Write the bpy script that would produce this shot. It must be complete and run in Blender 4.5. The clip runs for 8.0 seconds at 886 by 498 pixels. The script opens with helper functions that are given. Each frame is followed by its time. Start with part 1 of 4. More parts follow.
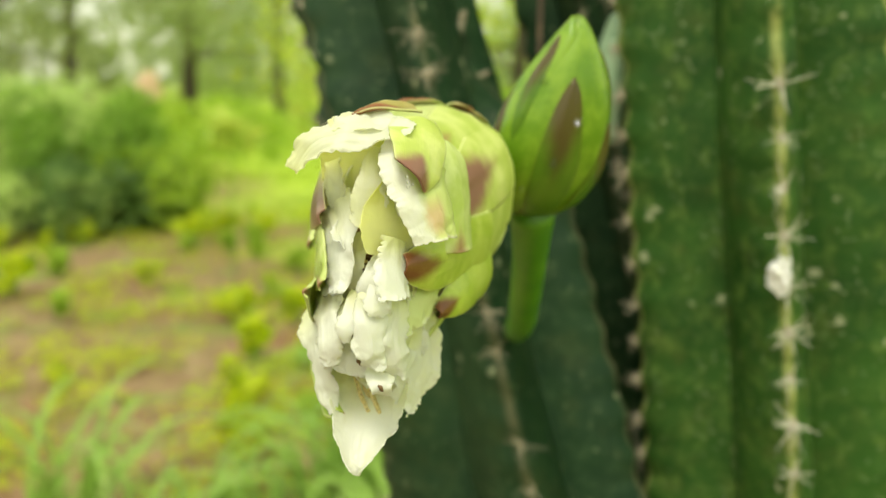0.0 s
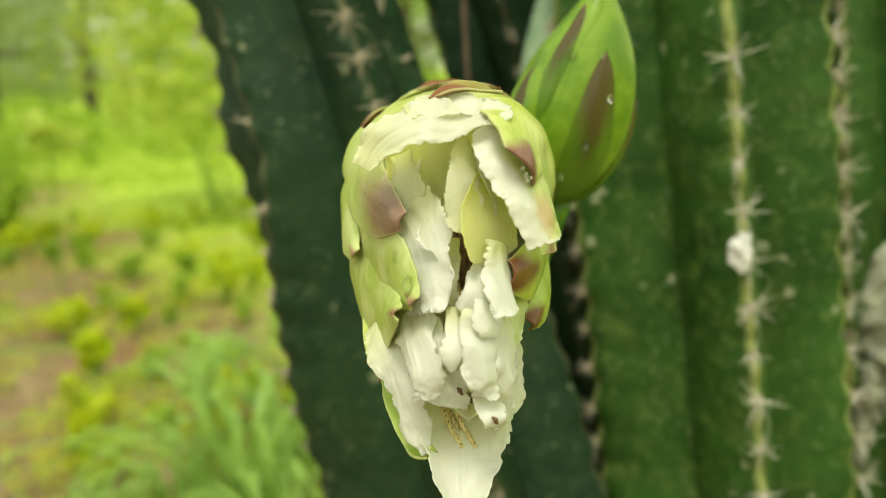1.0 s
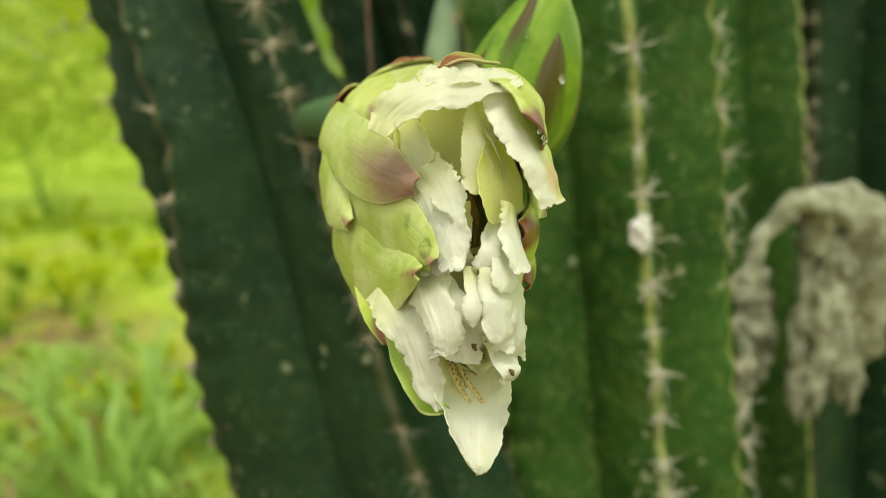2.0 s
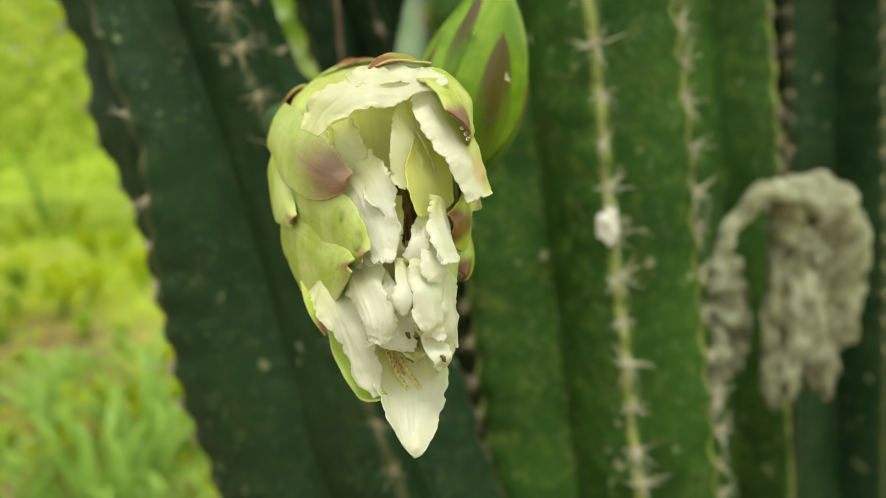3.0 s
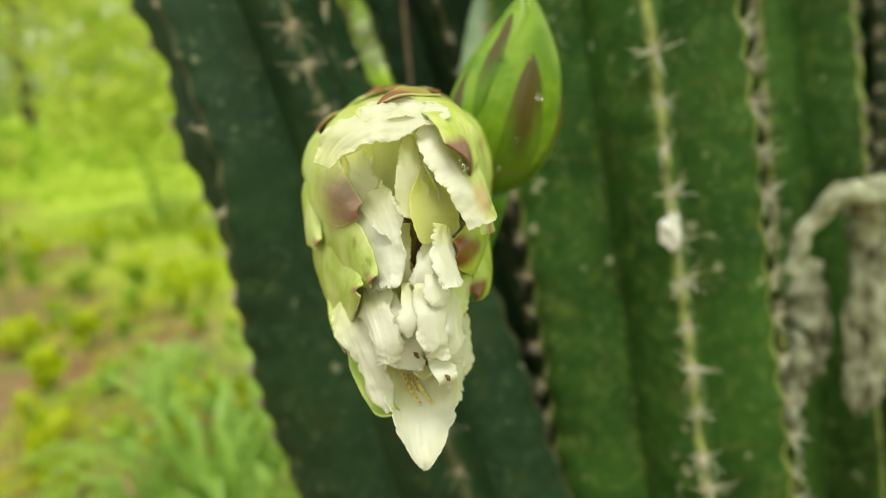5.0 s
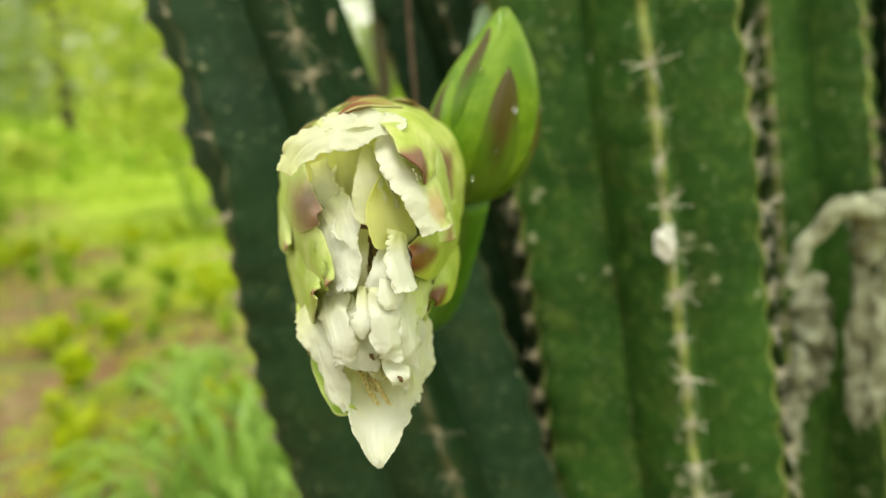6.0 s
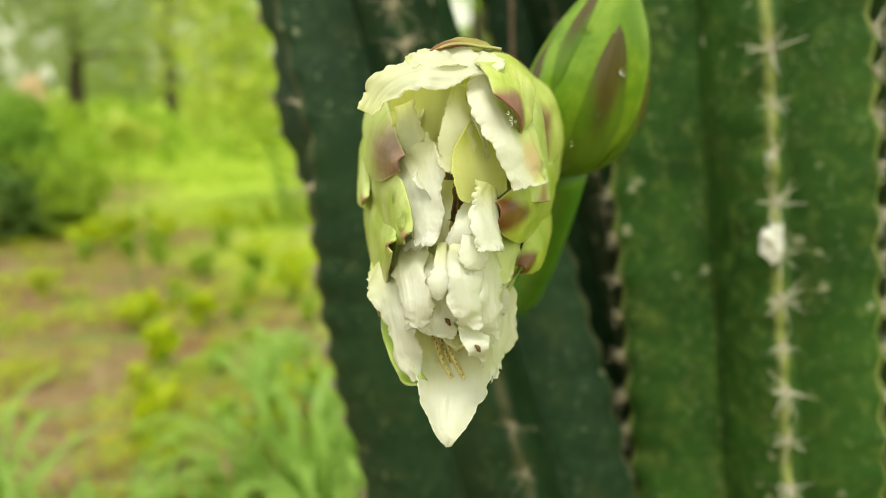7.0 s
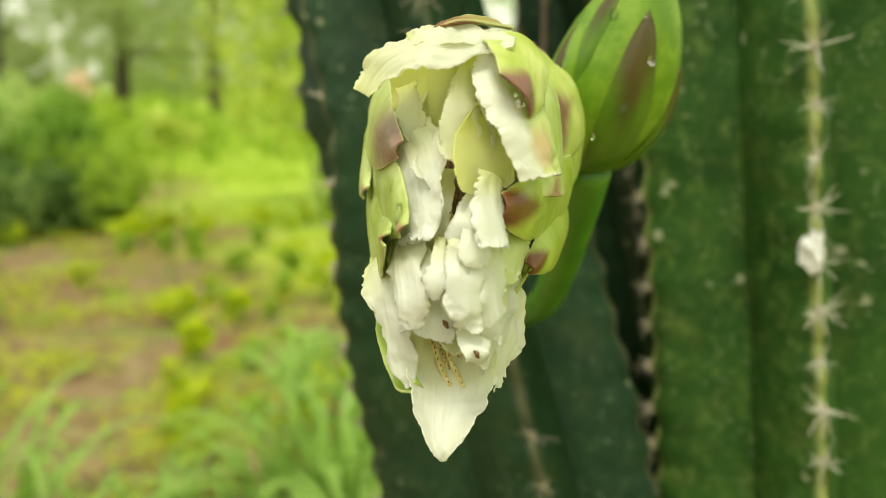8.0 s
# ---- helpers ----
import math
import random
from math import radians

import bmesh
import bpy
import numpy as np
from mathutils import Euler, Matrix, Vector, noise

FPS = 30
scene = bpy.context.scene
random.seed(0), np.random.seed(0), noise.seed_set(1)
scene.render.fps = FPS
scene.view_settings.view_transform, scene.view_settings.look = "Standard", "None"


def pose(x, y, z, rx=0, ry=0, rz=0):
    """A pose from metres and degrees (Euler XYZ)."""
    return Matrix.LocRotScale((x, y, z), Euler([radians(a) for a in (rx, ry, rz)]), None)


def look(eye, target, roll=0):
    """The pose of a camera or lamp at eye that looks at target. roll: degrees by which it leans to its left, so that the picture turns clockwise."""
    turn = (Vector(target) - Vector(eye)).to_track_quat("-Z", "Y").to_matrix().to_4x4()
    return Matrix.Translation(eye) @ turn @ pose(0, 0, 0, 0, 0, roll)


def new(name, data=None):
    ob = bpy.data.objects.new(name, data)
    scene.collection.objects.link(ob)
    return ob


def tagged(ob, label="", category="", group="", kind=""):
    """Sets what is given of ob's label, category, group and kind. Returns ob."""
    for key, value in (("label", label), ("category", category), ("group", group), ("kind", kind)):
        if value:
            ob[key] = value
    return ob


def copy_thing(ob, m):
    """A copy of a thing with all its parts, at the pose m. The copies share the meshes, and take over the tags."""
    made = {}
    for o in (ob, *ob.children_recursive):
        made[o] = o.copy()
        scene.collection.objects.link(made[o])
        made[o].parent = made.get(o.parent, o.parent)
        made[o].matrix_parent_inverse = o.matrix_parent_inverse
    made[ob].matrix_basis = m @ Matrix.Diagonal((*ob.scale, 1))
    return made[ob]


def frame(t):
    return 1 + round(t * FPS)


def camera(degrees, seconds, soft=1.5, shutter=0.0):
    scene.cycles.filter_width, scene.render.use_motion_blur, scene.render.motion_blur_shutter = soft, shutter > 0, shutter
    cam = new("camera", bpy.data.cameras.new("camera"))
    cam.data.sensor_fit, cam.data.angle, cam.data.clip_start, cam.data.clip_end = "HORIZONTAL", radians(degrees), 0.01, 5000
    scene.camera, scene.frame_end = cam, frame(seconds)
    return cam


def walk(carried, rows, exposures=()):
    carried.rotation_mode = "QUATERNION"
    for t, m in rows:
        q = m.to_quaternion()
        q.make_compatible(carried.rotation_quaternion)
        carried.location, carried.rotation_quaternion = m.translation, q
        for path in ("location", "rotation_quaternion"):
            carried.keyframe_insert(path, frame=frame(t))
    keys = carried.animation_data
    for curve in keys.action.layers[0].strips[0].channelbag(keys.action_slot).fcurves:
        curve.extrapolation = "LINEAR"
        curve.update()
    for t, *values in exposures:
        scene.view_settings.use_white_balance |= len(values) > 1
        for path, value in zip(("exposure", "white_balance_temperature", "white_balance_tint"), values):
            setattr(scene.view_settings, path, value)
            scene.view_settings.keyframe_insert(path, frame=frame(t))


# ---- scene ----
cam = camera(50.45, 8.0, 0.6)
PATH = [
    (0, (0.0002, 0.0066, 1.3040), (0.0219, 1.9752, 0.9514), -0.53),
    (0.5, (-0.0120, 0.0386, 1.3083), (0.1234, 2.0002, 0.9427), -1.46),
    (1, (-0.0656, 0.0546, 1.3021), (0.3066, 1.9822, 0.9205), -2.54),
    (1.5, (-0.0915, 0.0713, 1.2914), (0.4982, 1.9423, 0.9018), -2.56),
    (2, (-0.1093, 0.0552, 1.2957), (0.5788, 1.8923, 0.9066), -1.92),
    (3.3, (-0.0942, 0.0383, 1.2951), (0.5793, 1.8798, 0.9010), -3.53),
    (3.5, (-0.0940, 0.0380, 1.2943), (0.5596, 1.8859, 0.8970), -3.76),
    (4, (-0.0929, 0.0260, 1.2983), (0.5061, 1.8928, 0.9029), -4.21),
    (4.5, (-0.0858, 0.0269, 1.3056), (0.4462, 1.9143, 0.9123), -4.76),
    (5.8, (-0.0555, 0.0019, 1.3029), (0.3593, 1.9218, 0.9261), -4.20),
    (6, (-0.0542, 0.0040, 1.3044), (0.3541, 1.9269, 0.9363), -4.12),
    (6.5, (-0.0553, 0.0176, 1.2936), (0.2834, 1.9576, 0.9448), -3.08),
    (7, (-0.0508, 0.0301, 1.2870), (0.1809, 1.9846, 0.9318), -1.15),
    (7.5, (-0.0316, 0.0256, 1.2907), (0.1182, 1.9887, 0.9388), -0.32),
    (8, (-0.0393, 0.0501, 1.2811), (0.1144, 2.0137, 0.9339), -0.03),
]
walk(cam, [(t, look(eye, target, roll)) for t, eye, target, roll in PATH], [(0.0, 0.78, 7050, 4), (1.0, 0.64, 7050, 4), (2.0, 0.54, 7050, 4), (4.5, 0.58, 7050, 4), (6.0, 0.65, 7050, 4), (8.0, 0.69, 7050, 4)])
cam.data.dof.use_dof = True
cam.data.dof.focus_distance = 0.245
cam.data.dof.aperture_fstop = 9.5

# ---- light: bright overcast sky, soft high sun behind the camera, to its left ----
SUN_EL, SUN_AZ = 65.0, -162.0
world = bpy.data.worlds.new("overcast_sky")
scene.world = world
world.use_nodes = True
wn = world.node_tree
sky = wn.nodes.new("ShaderNodeTexSky")
sky.sky_type = "NISHITA"
sky.sun_disc = False
sky.sun_elevation = radians(SUN_EL)
sky.sun_rotation = radians(SUN_AZ)
sky.air_density, sky.dust_density, sky.ozone_density = 1.2, 2.0, 1.0
# a white cloud sheet veils most of the blue
veil = wn.nodes.new("ShaderNodeMix")
veil.data_type = "RGBA"
veil.inputs[0].default_value = 0.7
veil.inputs[7].default_value = (6.9, 7.05, 5.6, 1)
wn.links.new(sky.outputs[0], veil.inputs[6])
wn.links.new(veil.outputs[2], wn.nodes["Background"].inputs[0])
wn.nodes["Background"].inputs[1].default_value = 0.125
sun = new("sun", bpy.data.lights.new("sun", "SUN"))
sun.data.energy = 1.5
sun.data.angle = radians(18)
sun.data.color = (1.0, 0.96, 0.88)
el, az = radians(SUN_EL), radians(SUN_AZ)
sun.matrix_world = look((0, 0, 0), (-math.sin(az) * math.cos(el), -math.cos(az) * math.cos(el), -math.sin(el)))


# ---- node helpers ----
class Nodes:
    def __init__(self, name):
        self.m = bpy.data.materials.new(name)
        self.m.use_nodes = True
        self.t = self.m.node_tree
        self.b = self.t.nodes["Principled BSDF"]
        self.out = self.t.nodes["Material Output"]

    def n(self, kind, ins=None, **props):
        node = self.t.nodes.new(kind)
        for k, v in props.items():
            setattr(node, k, v)
        for k, v in (ins or {}).items():
            self.put(node.inputs[k], v)
        return node

    def put(self, socket, v):
        if isinstance(v, bpy.types.NodeSocket):
            self.t.links.new(v, socket)
        else:
            socket.default_value = v

    def noise(self, scale, detail=4.0, coord=None, rough=0.55, dist=0.0):
        node = self.n("ShaderNodeTexNoise", {"Scale": scale, "Detail": detail, "Roughness": rough, "Distortion": dist})
        self.put(node.inputs["Vector"], coord if coord is not None else self.obj())
        return node.outputs["Fac"]

    def obj(self):
        return self.n("ShaderNodeTexCoord").outputs["Object"]

    def uv(self):
        s = self.n("ShaderNodeSeparateXYZ", {0: self.n("ShaderNodeTexCoord").outputs["UV"]})
        return s.outputs[0], s.outputs[1]

    def ramp(self, fac, stops):
        node = self.n("ShaderNodeValToRGB", {0: fac})
        els = node.color_ramp.elements
        for i, (p, c) in enumerate(stops):
            e = els[i] if i < 2 else els.new(p)
            e.position = p
            e.color = (*c, 1) if len(c) == 3 else c
        return node.outputs[0]

    def fac(self, fac, lo, hi):
        return self.n("ShaderNodeMapRange", {0: fac, 1: lo, 2: hi}, interpolation_type="SMOOTHSTEP").outputs[0]

    def math(self, op, a, b=0.0):
        return self.n("ShaderNodeMath", {0: a, 1: b}, operation=op).outputs[0]

    def mix(self, fac, a, b):
        node = self.n("ShaderNodeMix", data_type="RGBA")
        for i, v in ((0, fac), (6, a), (7, b)):
            self.put(node.inputs[i], (*v, 1) if isinstance(v, tuple) and len(v) == 3 else v)
        return node.outputs[2]

    def bump(self, height, strength, dist):
        return self.n("ShaderNodeBump", {"Height": height, "Strength": strength, "Distance": dist}).outputs[0]

    def done(self, color, rough=0.5, bump=None, thin=0.0, thin_color=None, spec=0.5):
        self.put(self.b.inputs["Base Color"], (*color, 1) if isinstance(color, tuple) else color)
        self.put(self.b.inputs["Roughness"], rough)
        self.b.inputs["Specular IOR Level"].default_value = spec
        if bump is not None:
            self.put(self.b.inputs["Normal"], bump)
        if thin:
            tr = self.n("ShaderNodeBsdfTranslucent")
            c = thin_color if thin_color is not None else color
            self.put(tr.inputs[0], (*c, 1) if isinstance(c, tuple) else c)
            ms = self.n("ShaderNodeMixShader", {0: thin})
            self.t.links.new(self.b.outputs[0], ms.inputs[1])
            self.t.links.new(tr.outputs[0], ms.inputs[2])
            self.t.links.new(ms.outputs[0], self.out.inputs[0])
        return self.m


# ---- materials ----
def stem_material(name, dark, mid, pale, stain, spots, crested, crest_color=(0.33, 0.37, 0.12)):
    k = Nodes(name)
    u, v = k.uv()
    big = k.noise(14, 5)
    col = k.mix(k.fac(big, 0.3, 0.7), dark, mid)
    col = k.mix(k.math("MULTIPLY", k.fac(k.noise(38, 6, rough=0.65), 0.5, 0.72), stain), col, (0.115, 0.105, 0.028))
    col = k.mix(k.math("MULTIPLY", k.fac(k.noise(85, 7, rough=0.7, dist=0.6), 0.47, 0.68), 0.55), col, pale)
    fine = k.noise(230, 3)
    col = k.mix(k.math("MULTIPLY", k.fac(fine, 0.55, 0.75), 0.35), col, pale)
    warp = k.n("ShaderNodeTexNoise", {"Scale": 90.0, "Detail": 3.0, "Vector": k.obj()}).outputs["Color"]
    where = k.n("ShaderNodeMixRGB", {0: 0.012, 1: k.obj(), 2: warp}, blend_type="ADD").outputs[0]
    cell = k.n("ShaderNodeTexVoronoi", {"Scale": 70.0, "Vector": where, "Randomness": 1.0}).outputs["Distance"]
    few = k.fac(k.noise(33, 3), 0.53, 0.66)
    dots = k.math("MULTIPLY", k.math("MULTIPLY", k.fac(k.math("DIVIDE", cell, k.math("ADD", few, 0.05)), 0.34, 0.16), few), spots)
    col = k.mix(dots, col, (0.27, 0.30, 0.18))
    # fine pale flecks
    fleck = k.n("ShaderNodeTexVoronoi", {"Scale": 210.0, "Vector": where, "Randomness": 1.0}).outputs["Distance"]
    rare = k.fac(k.noise(60, 4), 0.48, 0.62)
    col = k.mix(k.math("MULTIPLY", k.math("MULTIPLY", k.fac(fleck, 0.30, 0.14), rare), 0.7 * spots), col, (0.22, 0.27, 0.14))
    crest = k.math("MULTIPLY", k.fac(u, 0.90, 0.99), k.fac(k.noise(70, 4), 0.25, 0.6))
    col = k.mix(k.math("MULTIPLY", crest, crested), col, crest_color)
    h = k.math("ADD", k.math("MULTIPLY", fine, 0.3), k.noise(60, 4))
    return k.done(col, k.n("ShaderNodeMapRange", {0: big, 1: 0.3, 2: 0.7, 3: 0.48, 4: 0.68}).outputs[0], k.bump(h, 0.4, 0.003), spec=0.2)


def petal_material(name, base, throat, tipc, thin=0.64):
    """u across, v along: throat colour at the foot, the tip's colour at the far end, fine veins along."""
    k = Nodes(name)
    u, v = k.uv()
    col = k.mix(k.fac(v, 0.48, 0.0), base, throat)
    col = k.mix(k.math("MULTIPLY", k.fac(v, 0.86, 1.0), 0.5), col, tipc)
    soft = k.noise(120, 4)
    col = k.mix(k.math("MULTIPLY", k.fac(soft, 0.5, 0.75), 0.25), col, throat)
    vec = k.n("ShaderNodeCombineXYZ", {0: k.math("MULTIPLY", u, 34.0), 1: k.math("MULTIPLY", v, 3.0)}).outputs[0]
    veins = k.noise(1.0, 3, vec)
    h = k.math("ADD", veins, k.math("ADD", k.math("MULTIPLY", k.noise(420, 3), 0.5), k.math("MULTIPLY", k.noise(150, 3), 0.3)))
    return k.done(col, 0.28, k.bump(h, 0.42, 0.0005), thin, k.mix(0.25, col, throat), spec=0.5)


def bract_material(name, green, light, red, start, rim=(0.62, 0.66, 0.30), spread=0.19):
    """u across, v along: pinkish brown towards the tip, paler rim."""
    k = Nodes(name)
    u, v = k.uv()
    col = k.mix(k.fac(k.noise(90, 4), 0.35, 0.65), green, light)
    edge = k.math("ABSOLUTE", k.math("SUBTRACT", u, 0.5))
    mask = k.math("ADD", k.math("SUBTRACT", v, k.math("MULTIPLY", edge, 0.55)), k.math("MULTIPLY", k.noise(140, 3), 0.12))
    col = k.mix(k.math("MULTIPLY", k.fac(mask, start, start + spread), 0.96), col, red)
    col = k.mix(k.math("MULTIPLY", k.fac(edge, 0.44, 0.5), 0.55), col, rim)
    vec = k.n("ShaderNodeCombineXYZ", {0: k.math("MULTIPLY", u, 26.0), 1: k.math("MULTIPLY", v, 2.0)}).outputs[0]
    return k.done(col, 0.33, k.bump(k.noise(1.0, 3, vec), 0.2, 0.0006), 0.16, spec=0.5)


def leaf_material(name, a, b, c, thin=0.4, rough=0.45):
    k = Nodes(name)
    r = k.n("ShaderNodeNewGeometry").outputs["Random Per Island"]
    col = k.ramp(r, [(0.0, a), (1.0, c), (0.5, b)])
    col = k.mix(k.math("MULTIPLY", k.fac(k.noise(0.9, 3), 0.4, 0.65), 0.45), col, b)
    return k.done(col, rough, None, thin, spec=0.3)


STEM_OLIVE = stem_material("cactus_skin_olive", (0.012, 0.049, 0.007), (0.032, 0.096, 0.013), (0.12, 0.19, 0.04), 0.28, 1.2, 0.9)
STEM_BLUE = stem_material("cactus_skin_blue", (0.007, 0.028, 0.010), (0.015, 0.045, 0.014), (0.036, 0.072, 0.028), 0.12, 0.7, 0.45, (0.17, 0.15, 0.08))
PETAL = petal_material("petal_white", (0.88, 0.89, 0.82), (0.85, 0.87, 0.54), (0.89, 0.91, 0.90), 0.46)
PETAL_CREAM = petal_material("petal_cream_white", (0.90, 0.91, 0.80), (0.88, 0.90, 0.58), (0.90, 0.92, 0.84), 0.56)


def blush_material(name):
    """A petal white along one side, green on the other, with a pink blush towards the tip."""
    k = Nodes(name)
    u, v = k.uv()
    nz = k.noise(110, 4)
    side = k.math("ADD", u, k.math("MULTIPLY", k.math("SUBTRACT", nz, 0.5), 0.35))
    col = k.mix(k.fac(side, 0.17, 0.36), (0.82, 0.83, 0.70), (0.66, 0.74, 0.27))
    pink = k.math("MULTIPLY", k.math("MULTIPLY", k.fac(v, 0.62, 0.80), k.fac(v, 0.99, 0.84)), k.math("MULTIPLY", k.fac(side, 0.20, 0.32), k.fac(side, 0.66, 0.46)))
    col = k.mix(k.math("MULTIPLY", pink, 0.55), col, (0.70, 0.36, 0.27))
    col = k.mix(k.fac(v, 0.95, 1.0), col, (0.84, 0.82, 0.70))
    vec = k.n("ShaderNodeCombineXYZ", {0: k.math("MULTIPLY", u, 34.0), 1: k.math("MULTIPLY", v, 3.0)}).outputs[0]
    h = k.math("ADD", k.noise(1.0, 3, vec), k.math("MULTIPLY", k.noise(420, 3), 0.5))
    return k.done(col, 0.4, k.bump(h, 0.3, 0.0005), 0.3, spec=0.4)


PETAL_BLUSH = blush_material("petal_blush")
PETAL_LINING = petal_material("petal_cream_lining", (0.90, 0.91, 0.72), (0.86, 0.88, 0.46), (0.92, 0.92, 0.82))
PETAL_YELLOW = petal_material("petal_cream_yellow", (0.89, 0.90, 0.48), (0.82, 0.85, 0.22), (0.91, 0.91, 0.66))
PETAL_GREEN = petal_material("petal_pale_green", (0.74, 0.80, 0.42), (0.50, 0.62, 0.16), (0.86, 0.86, 0.62), 0.3)
BRACT = bract_material("bract_green", (0.50, 0.61, 0.12), (0.66, 0.73, 0.23), (0.42, 0.20, 0.12), 0.76)
BRACT_RED = bract_material("bract_red_tipped", (0.50, 0.60, 0.12), (0.65, 0.71, 0.23), (0.27, 0.115, 0.085), 0.64)
BRACT_RUST = bract_material("bract_rust_tipped", (0.42, 0.55, 0.06), (0.54, 0.63, 0.12), (0.28, 0.09, 0.035), 0.55)
BRACT_PINK = bract_material("bract_dusky_pink_tipped", (0.46, 0.58, 0.11), (0.60, 0.68, 0.24), (0.29, 0.155, 0.115), 0.20, (0.62, 0.66, 0.30), 0.55)
BRACT_PALE = bract_material("bract_pale_tan_tipped", (0.44, 0.56, 0.11), (0.62, 0.70, 0.27), (0.36, 0.19, 0.11), 0.82)
BRACT_DRY = bract_material("bract_dried_rust", (0.36, 0.31, 0.08), (0.44, 0.38, 0.13), (0.28, 0.10, 0.04), 0.25)
BRACT_LEAF = bract_material("bract_leaf_green", (0.36, 0.52, 0.06), (0.48, 0.62, 0.11), (0.40, 0.20, 0.06), 0.84)
BRACT_DARK = bract_material("bract_dark_tipped", (0.42, 0.55, 0.06), (0.54, 0.64, 0.12), (0.19, 0.055, 0.022), 0.58)
BUD_GREEN = bract_material("bud_green", (0.13, 0.27, 0.012), (0.23, 0.38, 0.03), (0.24, 0.14, 0.07), 0.93, (0.46, 0.58, 0.06))
BUD_DARK = bract_material("bud_dark_sepal", (0.085, 0.19, 0.010), (0.12, 0.23, 0.016), (0.095, 0.066, 0.018), 0.36, (0.17, 0.22, 0.02), 0.36)


def simple(name, a, b, scale, rough=0.7, bump=0.3, dist=0.002, thin=0.0):
    k = Nodes(name)
    nz = k.noise(scale, 5)
    return k.done(k.mix(k.fac(nz, 0.3, 0.7), a, b), rough, k.bump(nz, bump, dist), thin)


STALK = simple("stalk_green", (0.055, 0.19, 0.008), (0.09, 0.25, 0.013), 60, 0.4, 0.15)
TUBE_DARK = simple("tube_dark_green", (0.06, 0.14, 0.05), (0.09, 0.19, 0.07), 50, 0.5, 0.15)
TUBE_PALE = simple("tube_glaucous", (0.22, 0.34, 0.20), (0.32, 0.44, 0.27), 40, 0.5, 0.15)
STAMEN = simple("stamen_yellow", (0.78, 0.68, 0.32), (0.62, 0.50, 0.18), 500, 0.6)
ANTHER = simple("anther_brown", (0.10, 0.055, 0.02), (0.20, 0.12, 0.05), 500, 0.8)
CALYX = simple("calyx_yellow_green", (0.50, 0.60, 0.16), (0.66, 0.72, 0.30), 120, 0.35, 0.2, 0.0006, 0.2)
CUP = simple("throat_yellow_green", (0.55, 0.56, 0.14), (0.70, 0.68, 0.28), 150, 0.5, 0.2, 0.001, 0.3)
SPINE = simple("spine_horn", (0.44, 0.40, 0.29), (0.27, 0.23, 0.15), 120, 0.6)
SPINE_PALE = simple("spine_pale", (0.68, 0.66, 0.56), (0.48, 0.45, 0.35), 120, 0.6)
FELT = simple("areole_felt", (0.40, 0.37, 0.28), (0.24, 0.20, 0.13), 300, 0.95, 0.6)
WOOL = simple("white_wool", (0.80, 0.80, 0.78), (0.60, 0.60, 0.56), 300, 0.95, 0.8)
DRY = simple("dry_fibre_grey", (0.42, 0.44, 0.33), (0.15, 0.155, 0.085), 55, 0.9, 0.7, 0.006)
TWIG = simple("twig_brown", (0.16, 0.11, 0.07), (0.09, 0.06, 0.04), 80, 0.8)
BARK = simple("bark_brown", (0.10, 0.075, 0.05), (0.05, 0.04, 0.03), 9, 0.9, 0.6, 0.03)
CLAY = simple("clay_tan", (0.66, 0.47, 0.31), (0.52, 0.36, 0.22), 2, 0.9)
LEAF_YELLOW = leaf_material("leaf_yellow_green", (0.44, 0.56, 0.012), (0.54, 0.60, 0.02), (0.34, 0.50, 0.015))
LEAF_GOLD = leaf_material("leaf_golden_green", (0.50, 0.63, 0.09), (0.60, 0.68, 0.14), (0.36, 0.54, 0.06), 0.45)
LEAF_MID = leaf_material("leaf_mid_green", (0.30, 0.48, 0.035), (0.42, 0.57, 0.06), (0.21, 0.38, 0.025))
LEAF_LIGHT = leaf_material("leaf_light_green", (0.48, 0.64, 0.16), (0.58, 0.72, 0.24), (0.36, 0.54, 0.10))
# near-black green: the shade under the bushes, put into the leaf colour
LEAF_SHADE = leaf_material("leaf_foot_shade", (0.07, 0.15, 0.03), (0.11, 0.20, 0.04), (0.05, 0.11, 0.02), 0.2)
LEAF_DEEP = leaf_material("leaf_deep_green", (0.22, 0.40, 0.05), (0.30, 0.48, 0.07), (0.16, 0.31, 0.035))
# paler and greyer than the near leaves: distance haze mixed into the colour
LEAF_FAR = leaf_material("leaf_far_hazed", (0.34, 0.45, 0.14), (0.45, 0.54, 0.19), (0.24, 0.34, 0.10), 0.5)
GRASS = leaf_material("grass_blade", (0.33, 0.48, 0.03), (0.41, 0.53, 0.045), (0.24, 0.39, 0.025), 0.35)
BLADE = leaf_material("broad_grass_blade", (0.22, 0.41, 0.05), (0.32, 0.49, 0.10), (0.13, 0.31, 0.03), 0.35, 0.30)
STRAW = leaf_material("straw_blade", (0.42, 0.34, 0.17), (0.34, 0.30, 0.14), (0.30, 0.20, 0.11), 0.2, 0.8)

kd = Nodes("water_drop")
kd.b.inputs["Transmission Weight"].default_value = 1.0
kd.b.inputs["IOR"].default_value = 1.33
WATER = kd.done((1.0, 1.0, 1.0), 0.02)

